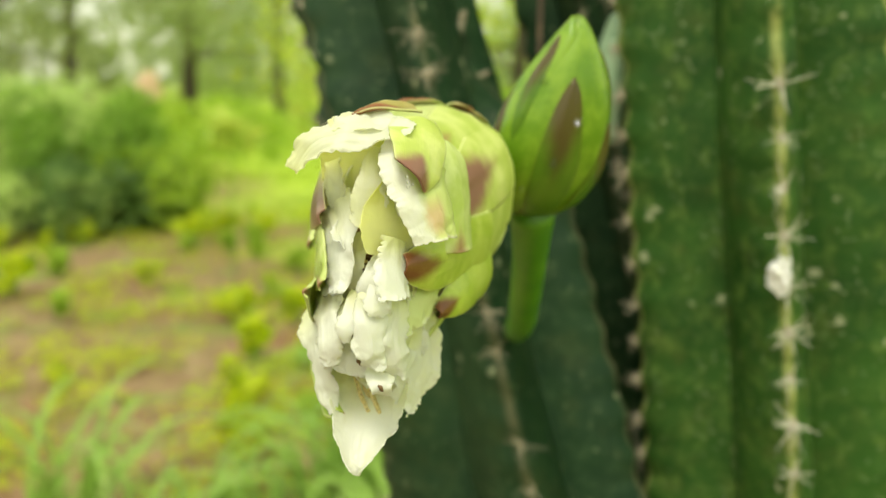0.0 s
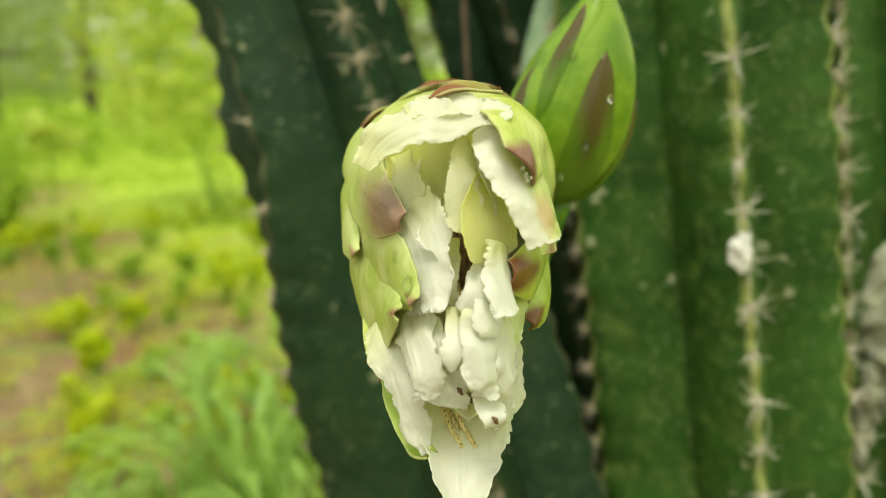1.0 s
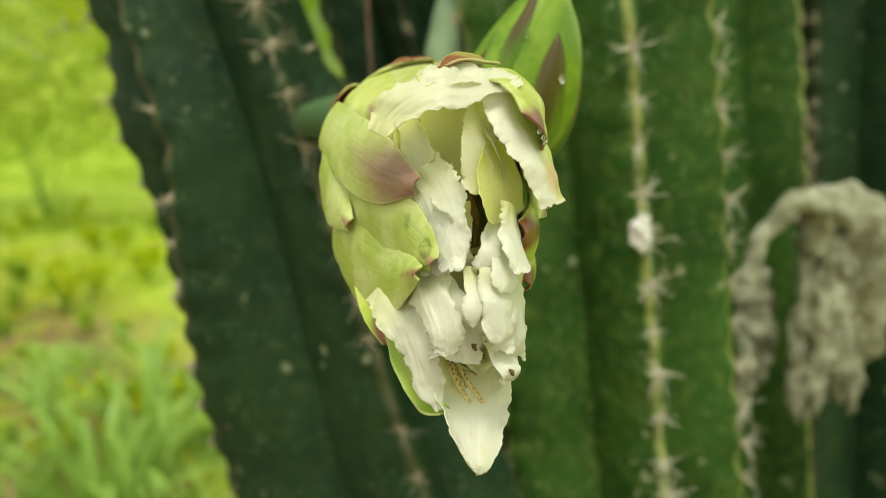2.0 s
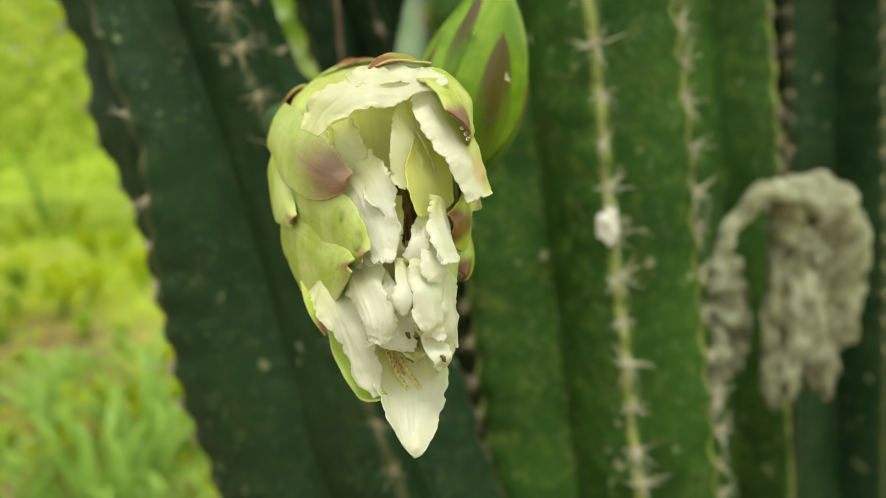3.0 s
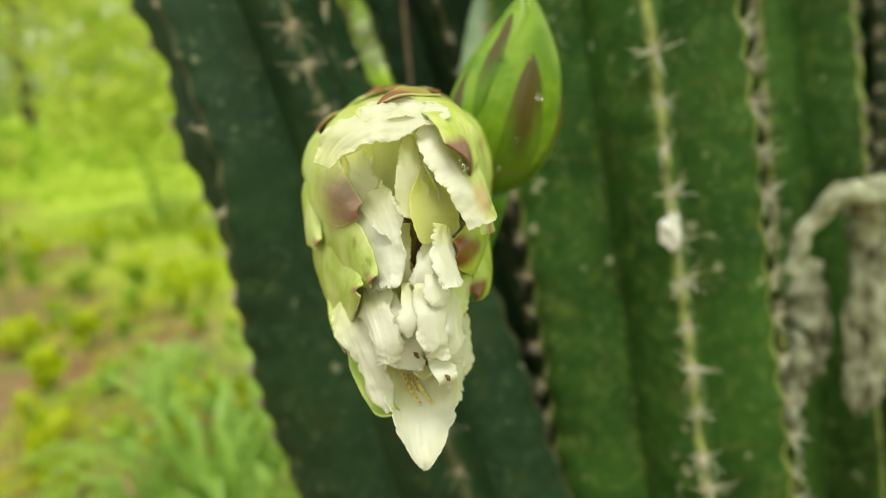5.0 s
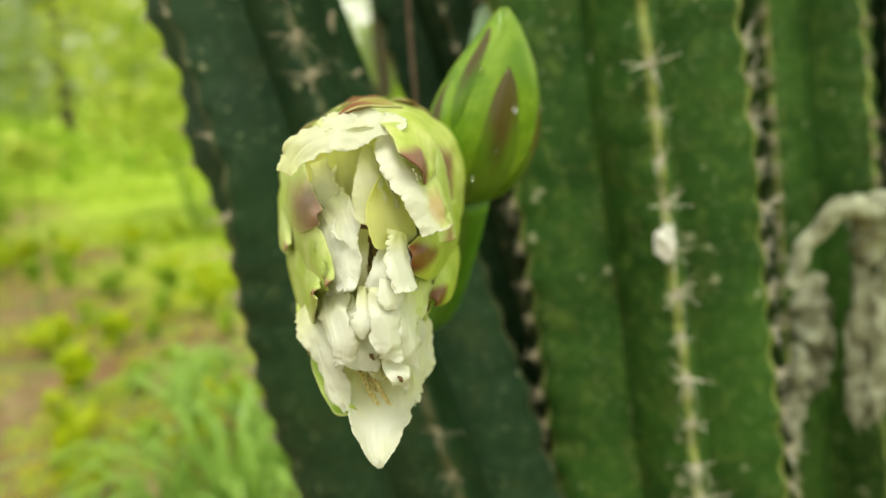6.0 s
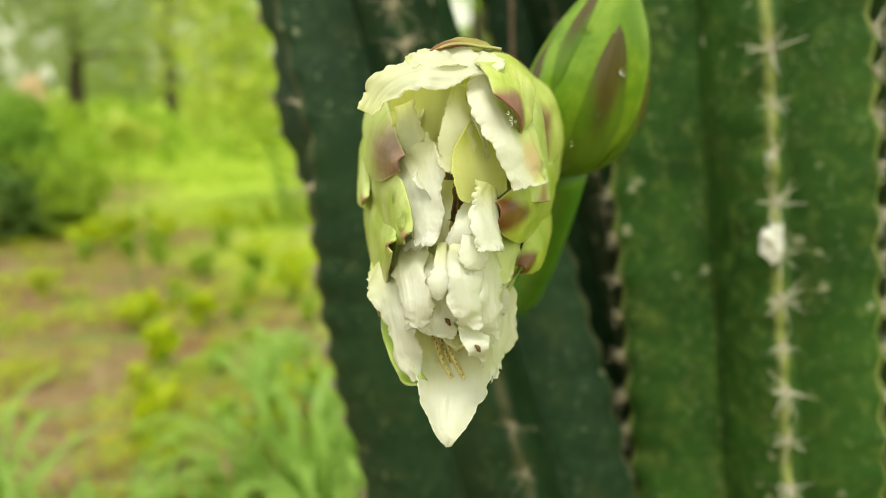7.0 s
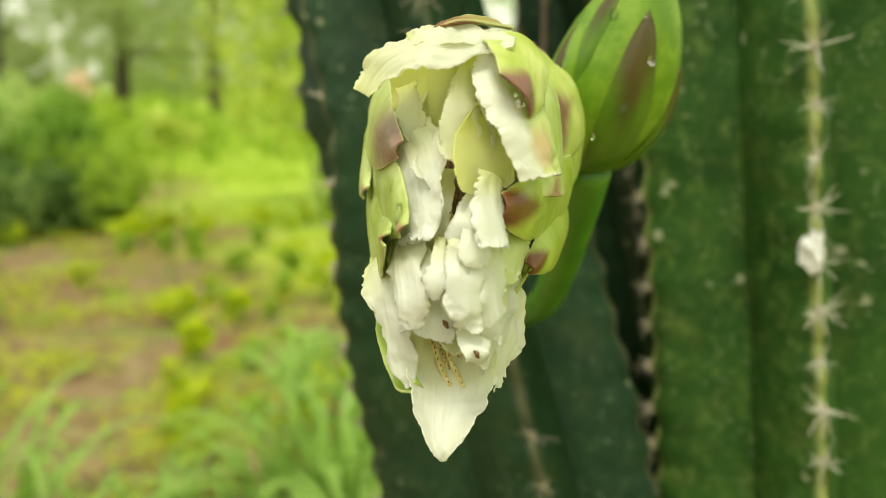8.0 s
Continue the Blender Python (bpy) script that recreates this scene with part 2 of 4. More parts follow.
kg = Nodes("ground_soil")
n1 = kg.noise(0.55, 6, rough=0.6)
n2 = kg.noise(5.0, 6, rough=0.65)
soil = kg.mix(kg.fac(n2, 0.35, 0.65), (0.15, 0.085, 0.036), (0.26, 0.17, 0.085))
soil = kg.mix(kg.fac(kg.noise(2.3, 6, rough=0.7), 0.50, 0.62), soil, (0.17, 0.24, 0.03))
soil = kg.mix(kg.math("MULTIPLY", kg.fac(kg.noise(3.1, 6, rough=0.7, dist=0.4), 0.5, 0.66), 0.6), soil, (0.36, 0.25, 0.15))
soil = kg.mix(kg.math("MULTIPLY", kg.fac(kg.noise(1.1, 5, dist=0.8), 0.52, 0.64), 0.6), soil, (0.21, 0.085, 0.04))
turf = kg.mix(kg.fac(n2, 0.3, 0.7), (0.32, 0.46, 0.03), (0.42, 0.54, 0.05))
sx = kg.n("ShaderNodeSeparateXYZ", {0: kg.obj()})
# bare worn soil on the near side, turf further off
far = kg.math("ADD", kg.math("MULTIPLY", sx.outputs[1], 0.11), kg.math("MULTIPLY", sx.outputs[0], 0.30))
far = kg.math("ADD", far, kg.math("MULTIPLY", n1, 1.5))
GROUND = kg.done(kg.mix(kg.fac(far, 1.08, 1.55), soil, turf), 0.95, kg.bump(n2, 0.6, 0.05))


# ---- mesh helpers ----
def part(name, mesh, material, parent, label=""):
    mesh.materials.clear()
    mesh.materials.append(material)
    ob = new(name, mesh)
    ob.parent = parent
    return tagged(ob, label)


def thing(name, label, category, group="", kind=""):
    return tagged(new(name), label, category, group, kind)


def sheet_mesh(name, P, uv, wrap=False, smooth=True):
    """A grid of points P[n, m] as one mesh with UVs; wrap joins the last column to the first."""
    n, m = P.shape[:2]
    cols = m if wrap else m - 1
    faces = [(i * m + j, i * m + (j + 1) % m, (i + 1) * m + (j + 1) % m, (i + 1) * m + j) for i in range(n - 1) for j in range(cols)]
    me = bpy.data.meshes.new(name)
    me.from_pydata(P.reshape(-1, 3).tolist(), [], faces)
    layer = me.uv_layers.new(name="UVMap")
    idx = np.empty(len(me.loops), dtype=np.int32)
    me.loops.foreach_get("vertex_index", idx)
    layer.data.foreach_set("uv", uv.reshape(-1, 2)[idx].astype(np.float32).ravel())
    if smooth:
        me.polygons.foreach_set("use_smooth", [True] * len(me.polygons))
    me.update()
    return me


def thick(ob, metres):
    mod = ob.modifiers.new("thickness", "SOLIDIFY")
    mod.thickness, mod.offset = metres, 0.0
    return ob


def curve(points, n):
    """n points on a smooth curve through the given ones."""
    p = [Vector(q) for q in points]
    p = [2 * p[0] - p[1], *p, 2 * p[-1] - p[-2]]
    out = []
    for i in range(n):
        s = i / (n - 1) * (len(p) - 3)
        k = min(int(s), len(p) - 4)
        f = s - k
        a, b, c, d = p[k:k + 4]
        out.append(0.5 * (2 * b + (c - a) * f + (2 * a - 5 * b + 4 * c - d) * f * f + (3 * b - a - 3 * c + d) * f ** 3))
    return out


def blend(values, f):
    """The value at f (0 to 1) of evenly spaced values."""
    s = f * (len(values) - 1)
    k = min(int(s), len(values) - 2)
    g = s - k
    g = g * g * (3 - 2 * g)
    return values[k] * (1 - g) + values[k + 1] * g


def wob(x, y, z=0.0, scale=1.0):
    return noise.noise(Vector((x * scale, y * scale, z * scale)))


def tube_mesh(name, points, radii, sides=16, n=24, rough=0.0, cap=True):
    c = curve(points, n)
    P = np.zeros((n + (2 if cap else 0), sides, 3))
    ref = Vector((0.31, 0.11, 0.94))
    rows = []
    for i in range(n):
        t = (c[min(i + 1, n - 1)] - c[max(i - 1, 0)]).normalized()
        a = t.cross(ref).normalized()
        b = t.cross(a)
        r = blend(radii, i / (n - 1))
        rows.append([c[i] + (a * math.cos(q) + b * math.sin(q)) * r * (1 + rough * wob(c[i].x + math.cos(q) * r, c[i].y + math.sin(q) * r, c[i].z, 1.2 / max(radii))) for q in [2 * math.pi * j / sides for j in range(sides)]])
    if cap:
        rows = [[c[0]] * sides, *rows, [c[-1]] * sides]
    for i, row in enumerate(rows):
        for j, q in enumerate(row):
            P[i, j] = q
    uv = np.stack(np.meshgrid(np.linspace(0, 1, sides), np.linspace(0, 1, len(rows))), axis=-1)
    return sheet_mesh(name, P, uv, wrap=True)


class Loft:
    """A closed form: sections with a centre and two radii, in the plane of e1 and e2."""

    def __init__(self, sections, e1, e2):
        self.c = [Vector(s[0]) for s in sections]
        self.ra, self.rb = [s[1] for s in sections], [s[2] for s in sections]
        self.e1, self.e2 = Vector(e1), Vector(e2)
        self.n = len(sections) - 1

    def cat(self, vals, s):
        s = max(0.0, min(s, self.n - 1e-6))
        k = int(s)
        f = s - k
        g = lambda i: vals[max(0, min(i, self.n))]
        a, b, c, d = g(k - 1), g(k), g(k + 1), g(k + 2)
        return 0.5 * (2 * b + (c - a) * f + (2 * a - 5 * b + 4 * c - d) * f * f + (3 * b - a - 3 * c + d) * f ** 3)

    def at(self, deg, s, off=0.0, scale=1.0):
        q = radians(deg)
        a, b = self.cat(self.ra, s) * scale + off, self.cat(self.rb, s) * scale + off
        return self.cat(self.c, s) + self.e1 * a * math.cos(q) + self.e2 * b * math.sin(q)

    def radius(self, s):
        return 0.5 * (self.cat(self.ra, s) + self.cat(self.rb, s))

    def skin(self, name, s0, s1, n=40, sides=48, scale=1.0, off=0.0, lump=0.0, cap0=False):
        P = np.zeros((n, sides, 3))
        for i in range(n):
            s = s0 + (s1 - s0) * i / (n - 1)
            for j in range(sides):
                d = 360 * j / sides
                k = scale
                if cap0 and i < 6:
                    k = scale * math.sqrt(1 - (1 - i / 6) ** 2) if i else 0.0
                P[i, j] = self.at(d, s, (off + lump * wob(math.cos(radians(d)), math.sin(radians(d)), s * 0.7, 2.0)) if k else 0.0, k)
        uv = np.stack(np.meshgrid(np.linspace(0, 1, sides), np.linspace(0, 1, n)), axis=-1)
        return sheet_mesh(name, P, uv, wrap=True)

    def leaf(self, name, foot, tip, half, layer, lift=0.0, curl=0.0, ragged=0.0, bluntness=0.55, seed=0.0, n=26, m=15, scale=1.0):
        """A leaf lying on the form, from foot to tip (degrees, station), half its width in metres."""
        P = np.zeros((n, m, 3))
        uv = np.zeros((n, m, 2))
        for i in range(n):
            f = i / (n - 1)
            w = half * min(1.0, (0.72 + 0.9 * f)) * max(0.0, 1 - max(0.0, (f - 0.42) / 0.58) ** 2.1) ** bluntness
            s = foot[1] + (tip[1] - foot[1]) * f
            d = foot[0] + (tip[0] - foot[0]) * f
            r = max(self.radius(s), 0.006)
            for j in range(m):
                v = 2 * j / (m - 1) - 1
                ww = w * (1 - ragged * abs(wob(f * 30 + seed, v * 3 + 7 + seed)) * abs(v))
                off = layer + lift * f * f + curl * abs(v) ** 3 - 0.0012 * (1 - f) + 0.0010 * wob(f * 3 + seed, v * 2, seed)
                off += 0.0012 * (1 - v * v) * math.sin(math.pi * f)
                P[i, j] = self.at(d + math.degrees(v * ww / r), s, off, scale)
                uv[i, j] = (0.5 + 0.5 * v, f)
        return sheet_mesh(name, P, uv)


def petal_mesh(name, origin, spine, across, halves, cup=0.0, ruffle=0.0012, ragged=0.12, blunt=0.35, seed=0.0, n=64, m=37, unit=0.001):
    """A thin crumpled petal: a spine (mm from origin), the way across at foot and tip, half widths in mm."""
    c = curve([Vector(origin) + Vector(q) * unit for q in spine], n)
    a0, a1 = Vector(across[0]), Vector(across[1])
    P = np.zeros((n, m, 3))
    uv = np.zeros((n, m, 2))
    for j in range(m):
        v = 2 * j / (m - 1) - 1
        end = 1 - blunt * 0.35 * v * v - ragged * 0.22 * abs(wob(v * 9 + seed, seed * 2.3)) - ragged * 0.12 * abs(wob(v * 34 + seed, 4 + seed)) - ragged * 0.06 * abs(wob(v * 90 + seed, 14 + seed))
        for i in range(n):
            f = i / (n - 1)
            g = f * end
            x = g * (n - 1)
            k = min(int(x), n - 2)
            p = c[k].lerp(c[k + 1], x - k)
            t = (c[min(k + 2, n - 1)] - c[max(k - 1, 0)]).normalized()
            a = a0.lerp(a1, g)
            a = (a - t * a.dot(t)).normalized()
            nrm = t.cross(a)
            w = blend(halves, g) * unit
            side = 1 if v > 0 else -1
            edge = abs(v) ** 2
            w *= 1 - ragged * edge * (abs(wob(g * 17 + seed, side * 5 + seed)) + 0.5 * abs(wob(g * 47 + seed, side * 9)) + 0.3 * abs(wob(g * 120 + seed, side * 3)))
            wave = ruffle * (0.35 + 0.9 * edge + 0.5 * f * f)
            bend = wave * (1.6 * wob(g * 5 + seed, v * 2.4, seed) + 0.9 * wob(g * 13, v * 6 + seed, 3 + seed) + 0.35 * wob(g * 31 + seed, v * 15, 8))
            # lengthwise pleats
            bend += ruffle * 0.10 * math.sin(v * 17 + 3 * wob(g * 3, seed, 2)) * f
            P[i, j] = p + a * v * w + nrm * (cup * unit * v * v * (0.4 + 0.6 * f) + bend)
            uv[i, j] = (0.5 + 0.5 * v, f)
    return sheet_mesh(name, P, uv)


def along(values, f):
    """The value or vector at f (0 to 1) on a smooth curve through evenly spaced ones."""
    last = len(values) - 1
    s = min(max(f, 0.0), 1.0) * last
    k = min(int(s), last - 1)
    g = s - k
    p = [values[max(0, min(last, k + o))] for o in (-1, 0, 1, 2)]
    return 0.5 * (2 * p[1] + (p[2] - p[0]) * g + (2 * p[0] - 5 * p[1] + 4 * p[2] - p[3]) * g * g + (3 * p[1] - p[0] - 3 * p[2] + p[3]) * g ** 3)


def tepal_mesh(name, origin, spine, across, half, cup, ruffle, torn, round_tip, seed, step=0.30):
    """A thin withered petal, all in mm: it follows a spine from its foot to its tip; across: the way over it, from foot to tip;
    half: half widths; cup: how far the middle bulges out; ruffle: crumpling; torn: depth of the frayed edge."""
    spine, across = [Vector(p) for p in spine], [Vector(q) for q in across]
    half = [float(w) for w in half]
    long = sum((q - p).length for p, q in zip(spine, spine[1:]))
    wide = 2 * max(half)
    n, m = [int(max(20, min(88, q / step))) for q in (long, wide)]

    def fray(x, k):
        """Depth of the tear at x mm along an edge: wide bites, small teeth and a fringe."""
        worn = max(0.0, 0.55 + 1.1 * wob(x * 0.13, k + 4 + seed))
        return torn * (1.9 * max(0.0, wob(x * 0.17 + seed, k + seed)) + 1.5 * max(0.0, wob(x * 0.45 + seed, k * 2.0)) + worn * (1.3 * abs(wob(x * 1.05, k + seed)) + 0.8 * abs(wob(x * 2.2 + seed, k))))

    P, uv = np.zeros((n, m, 3)), np.zeros((n, m, 2))
    ends = [1 - (fray((2 * j / (m - 1) - 1) * wide / 2, 9.0) + round_tip * abs(2 * j / (m - 1) - 1) ** 2.4) / long for j in range(m)]
    for i in range(n):
        f = i / (n - 1)
        sides = [fray(f * long, k) for k in (2.0, 5.0)]
        for j in range(m):
            v = 2 * j / (m - 1) - 1
            g = f * (1 - (1 - ends[j]) * f ** 3)
            p, t = along(spine, g), along(spine, min(1.0, g + 0.03)) - along(spine, max(0.0, g - 0.03))
            t.normalize()
            a = along(across, g)
            a = (a - t * a.dot(t)).normalized()
            nrm = t.cross(a)
            w = max(0.25, along(half, g))
            w = max(0.15, w - min(0.7 * w, sides[0 if v < 0 else 1]) * abs(v) ** 5)
            q = p + a * v * w
            edge = max(abs(v) ** 3, f ** 5)
            s = q + Vector((seed * 7.3, 0, 0))
            bend = ruffle * ((0.35 + 0.9 * edge) * (1.5 * noise.noise(s * 0.11) + 0.8 * noise.noise(s * 0.26)) + (0.03 + 0.9 * edge) * (0.34 * noise.noise(s * 0.62) + 0.17 * noise.noise(s * 1.5)))
            # creases that run lengthwise
            bend -= ruffle * (0.60 * abs(wob(v * w * 0.24 + seed, g * long * 0.035)) + 0.18 * abs(wob(v * w * 0.55 + seed, g * long * 0.045)))
            # sharp small folds, as in crumpled paper
            bend += ruffle * (0.25 + 0.5 * edge) * (0.75 - 2.2 * abs(noise.noise(s * 0.15 + Vector((0, 9, 0)))) + edge * (0.3 - 0.9 * abs(noise.noise(s * 0.47))))
            P[i, j] = q + nrm * (cup * (1 - v * v) + bend)
            uv[i, j] = (0.5 + 0.5 * v, f)
    return sheet_mesh(name, np.array(origin) + P * 0.001, uv)


# ---- cactus stems ----
def areole_mesh(seed):
    bm = bmesh.new()
    bmesh.ops.create_icosphere(bm, subdivisions=2, radius=1.0)
    for v in bm.verts:
        v.co = Vector((v.co.x * 0.0016, v.co.y * 0.0024, v.co.z * 0.0036)) * (1 + 0.5 * wob(v.co.x + seed, v.co.y, v.co.z, 2.5))
    me = bpy.data.meshes.new("areole")
    bm.to_mesh(me)
    bm.free()
    me.materials.append(FELT)
    return me


def spine_mesh(bend, material):
    """One thin tapering spine along x, 1 cm long."""
    verts, faces = [], []
    for x, r in ((0.0, 0.00050), (0.0045, 0.00038), (0.0080, 0.00020)):
        verts += [(x, r * math.cos(q), r * math.sin(q) + bend * x * x) for q in (0, 1.571, 3.142, 4.712)]
    verts.append((0.010, 0, bend * 0.0001))
    for k in (0, 4):
        faces += [(k + i, k + (i + 1) % 4, k + 4 + (i + 1) % 4, k + 4 + i) for i in range(4)]
    faces += [(8 + i, 8 + (i + 1) % 4, 12) for i in range(4)]
    me = bpy.data.meshes.new("spine")
    me.from_pydata(verts, [], faces)
    me.materials.append(material)
    return me


AREOLES = [areole_mesh(k * 3.1) for k in range(4)]
SPINES = [spine_mesh(b, SPINE) for b in (-14.0, 0.0, 12.0)]
PALE_SPINES = [spine_mesh(b, SPINE_PALE) for b in (-14.0, 0.0, 12.0)]


def cactus_stem(label, centre, lean, ribs, valley, z0, z1, material, spined, fine=(0.97, 1.42), spacing=0.028, phase=0.0, long_ribs=(), sparse_ribs=(), change=None, turn=None, seed=0.0):
    """A ribbed column. ribs: (degrees, radius); centre: its axis at z = 1.2; lean: how x and y change with z."""
    root = thing("columnar_cactus", label, "cactus", "cactus columns")
    base = Vector((centre[0] + lean[0] * (z0 - 1.2), centre[1] + lean[1] * (z0 - 1.2), z0))
    root.location = base
    zs = list(np.arange(z0, fine[0], 0.06)) + list(np.arange(fine[0], fine[1], 0.007)) + list(np.arange(fine[1], z1, 0.05)) + [z1]
    per = 16
    angs = []
    for k, (a, r) in enumerate(ribs):
        b = ribs[(k + 1) % len(ribs)][0]
        if b <= a:
            b += 360
        for i in range(per):
            f = i / per
            e = f + 0.10 * math.sin(4 * math.pi * f) * -0.6
            angs.append((k, a + (b - a) * e, e))
    radius_of = lambda k, z: ribs[k % len(ribs)][1] * (change(k % len(ribs), z) if change else 1.0)

    def place(k, deg, e, z):
        d = abs(2 * e - 1)
        near = k if e < 0.5 else k + 1
        R = radius_of(near, z)
        sh = d ** 1.25
        sh = sh - 0.10 * max(0.0, (d - 0.80) / 0.20) ** 2
        notch = 0.0022 * math.cos(2 * math.pi * (z - phase) / spacing + near * 2.1) * max(0.0, (d - 0.6) / 0.4)
        if turn:
            deg += turn(k % len(ribs), z) * (1 - e) + turn((k + 1) % len(ribs), z) * e
        q = radians(deg)
        r = valley + (R - valley) * sh / 0.90 * 0.9 + notch
        r += 0.0035 * wob(math.cos(q) * 1.5 + seed, math.sin(q) * 1.5, z * 9) + 0.0016 * wob(math.cos(q) * 5, math.sin(q) * 5 + seed, z * 40)
        return Vector((centre[0] + lean[0] * (z - 1.2) + r * math.cos(q), centre[1] + lean[1] * (z - 1.2) + r * math.sin(q), z)), d

    m = len(angs)
    P, uv = np.zeros((len(zs), m, 3)), np.zeros((len(zs), m, 2))
    for i, z in enumerate(zs):
        for j, (k, deg, e) in enumerate(angs):
            p, d = place(k, deg, e, float(z))
            P[i, j] = p - base
            uv[i, j] = (d, z)
    part("stem_body", sheet_mesh("stem_body", P, uv, wrap=True), material, root)
    rng = random.Random(int(seed * 100) + 5)
    for k in spined:
        sparse = k in sparse_ribs
        z = fine[0] + 0.004 + ((phase - fine[0]) % spacing) - k * 0.009
        while z < fine[1]:
            if z > fine[0] and rng.random() > (0.25 if sparse else 0.06):
                p, _ = place(k, ribs[k][0], 0.0, z)
                long = (1.5 if sparse else 1.35) if k in long_ribs else 1.0
                ob = new("areole", rng.choice(AREOLES))
                ob.parent = root
                s = rng.uniform(0.8, 1.2)
                ob.matrix_basis = Matrix.LocRotScale(p - base, Euler((rng.uniform(-0.3, 0.3), rng.uniform(-0.2, 0.2), radians(ribs[k][0]))), (s, s, s))
                for i in range(rng.randint(3, 6) if sparse else rng.randint(10, 14)):
                    th = rng.uniform(0, 6.283)
                    ph = rng.uniform(0.75, 1.45) if i else rng.uniform(0.0, 0.5)
                    d = Vector((math.cos(ph), math.sin(ph) * math.cos(th), math.sin(ph) * math.sin(th)))
                    sp = new("spine", rng.choice(PALE_SPINES if k in long_ribs and material is STEM_OLIVE else SPINES))
                    sp.parent = ob
                    ln = (rng.uniform(0.4, 1.6) if sparse else rng.uniform(0.7, 1.5)) * long
                    sp.matrix_basis = Matrix.LocRotScale((0.0006, 0, 0), d.to_track_quat("X", "Z"), (ln, 0.75, 0.75))
            z += spacing * rng.uniform(0.88, 1.12)
    return root


# ground: one sheet to the horizon, gently uneven near by
def ground_mesh():
    a = np.concatenate([-np.geomspace(900, 14, 16), np.linspace(-12, 12, 97), np.geomspace(14, 900, 16)])
    P = np.zeros((len(a), len(a), 3))
    for i, y in enumerate(a):
        for j, x in enumerate(a):
            h = 0.05 * wob(x * 0.5, y * 0.5) + 0.02 * wob(x * 2.1, y * 2.1, 4) if max(abs(x), abs(y)) < 13 else 0.0
            P[i, j] = (x, y, h)
    uv = P[:, :, :2] * 0.01
    return sheet_mesh("ground", P, uv)


gm = ground_mesh()
gm.materials.append(GROUND)
tagged(new("ground", gm), "bare brown soil with patchy green turf", "ground", kind="structure")

# the two columns in front and those standing behind them
cactus_stem("olive green ribbed cactus column with pale spine clusters", (0.219, 0.626), (-0.085, 0.02),
    [(-41.7, 0.092), (15, 0.085), (70, 0.085), (122, 0.085), (177, 0.089), (261.4, 0.088)], 0.041, -0.02, 2.3, STEM_OLIVE, (0, 4, 5), phase=1.167, long_ribs=(0, 5), seed=1.3)


def left_taper(k, z):
    down = max(0.0, 1.25 - z)
    if k == 4:
        return 1.0 + min(0.37, 1.8 * down)
    if k == 3:
        # swollen and pinched in turn
        swell = sum(h * math.exp(-((z - c) / w) ** 2) for h, c, w in ((0.09, 1.258, 0.022), (-0.055, 1.315, 0.016), (0.05, 1.365, 0.018), (-0.03, 1.18, 0.018)))
        return max(0.7, 1.02 + down + swell - 5.0 * max(0.0, 1.13 - z))
    return 1.0 - (0.68 if k < 2 else 0.0) * max(0.0, min(1.0, (z - 1.260) / 0.05))


def left_twist(k, z):
    """The outer rib winds round to the side towards the ground."""
    return -45.0 * max(0.0, min(1.0, (1.25 - z) / 0.21)) if k == 4 else 0.0


cactus_stem("dark blue-green leaning cactus column with long spines", (0.026, 0.684), (-0.24, 0.20),
    [(-31, 0.090), (29, 0.085), (89, 0.085), (152, 0.106), (207.4, 0.090), (269, 0.090)], 0.048, -0.02, 2.2, STEM_BLUE, (3, 4, 5), phase=1.080, long_ribs=(3, 4, 5), sparse_ribs=(3, 4), change=left_taper, turn=left_twist, seed=4.1)
cactus_stem("dark green cactus column standing behind the others", (0.168, 0.800), (-0.26, 0.03),
    [(-100, 0.065), (-40, 0.065), (20, 0.065), (80, 0.065), (140, 0.065), (200, 0.065)], 0.038, -0.02, 2.1, STEM_BLUE, (0,), phase=1.01, seed=7.7)
cactus_stem("light green ribbed cactus column in shade", (0.455, 0.800), (-0.05, 0.03),
    [(-70, 0.090), (-10, 0.09), (50, 0.09), (110, 0.09), (170, 0.09), (230, 0.09)], 0.050, -0.02, 2.4, STEM_OLIVE, (0, 4, 5), phase=1.02, seed=9.2)
cactus_stem("dark green cactus column at the clump's edge", (0.66, 0.85), (-0.02, 0.03),
    [(-95, 0.095), (-35, 0.09), (25, 0.09), (85, 0.09), (145, 0.09), (205, 0.095)], 0.050, -0.02, 2.2, STEM_BLUE, (0, 5), phase=1.03, seed=12.4)
cactus_stem("dark green cactus column deep in the clump", (0.33, 0.98), (-0.03, 0.02),
    [(-95, 0.095), (-35, 0.09), (25, 0.09), (85, 0.09), (145, 0.09), (205, 0.095)], 0.050, -0.02, 2.2, STEM_BLUE, (0,), phase=1.03, seed=15.4)

# ---- the wilting flower ----
flower = thing("cactus_flower", "wilting white cactus flower with ragged petals, closing", "flower")
FORM = Loft([((0.006, 0.402, 1.267), 0.011, 0.011), ((0.002, 0.386, 1.265), 0.027, 0.025), ((-0.003, 0.357, 1.263), 0.0350, 0.0340),
             ((-0.008, 0.328, 1.258), 0.0290, 0.0365), ((-0.0145, 0.295, 1.252), 0.0195, 0.0370), ((-0.019, 0.270, 1.247), 0.0122, 0.0350),
             ((-0.020, 0.256, 1.244), 0.0080, 0.0330)], (1, 0, 0), (0, 0, 1))
thick(part("calyx", FORM.skin("calyx", 0.0, 3.6, scale=0.93, lump=0.0006, cap0=True), CALYX, flower, "yellow-green fleshy calyx"), 0.0015)
thick(part("throat", FORM.skin("throat", 1.6, 3.1, scale=0.80, lump=0.0012, cap0=True), CUP, flower, "yellow-green throat"), 0.0008)
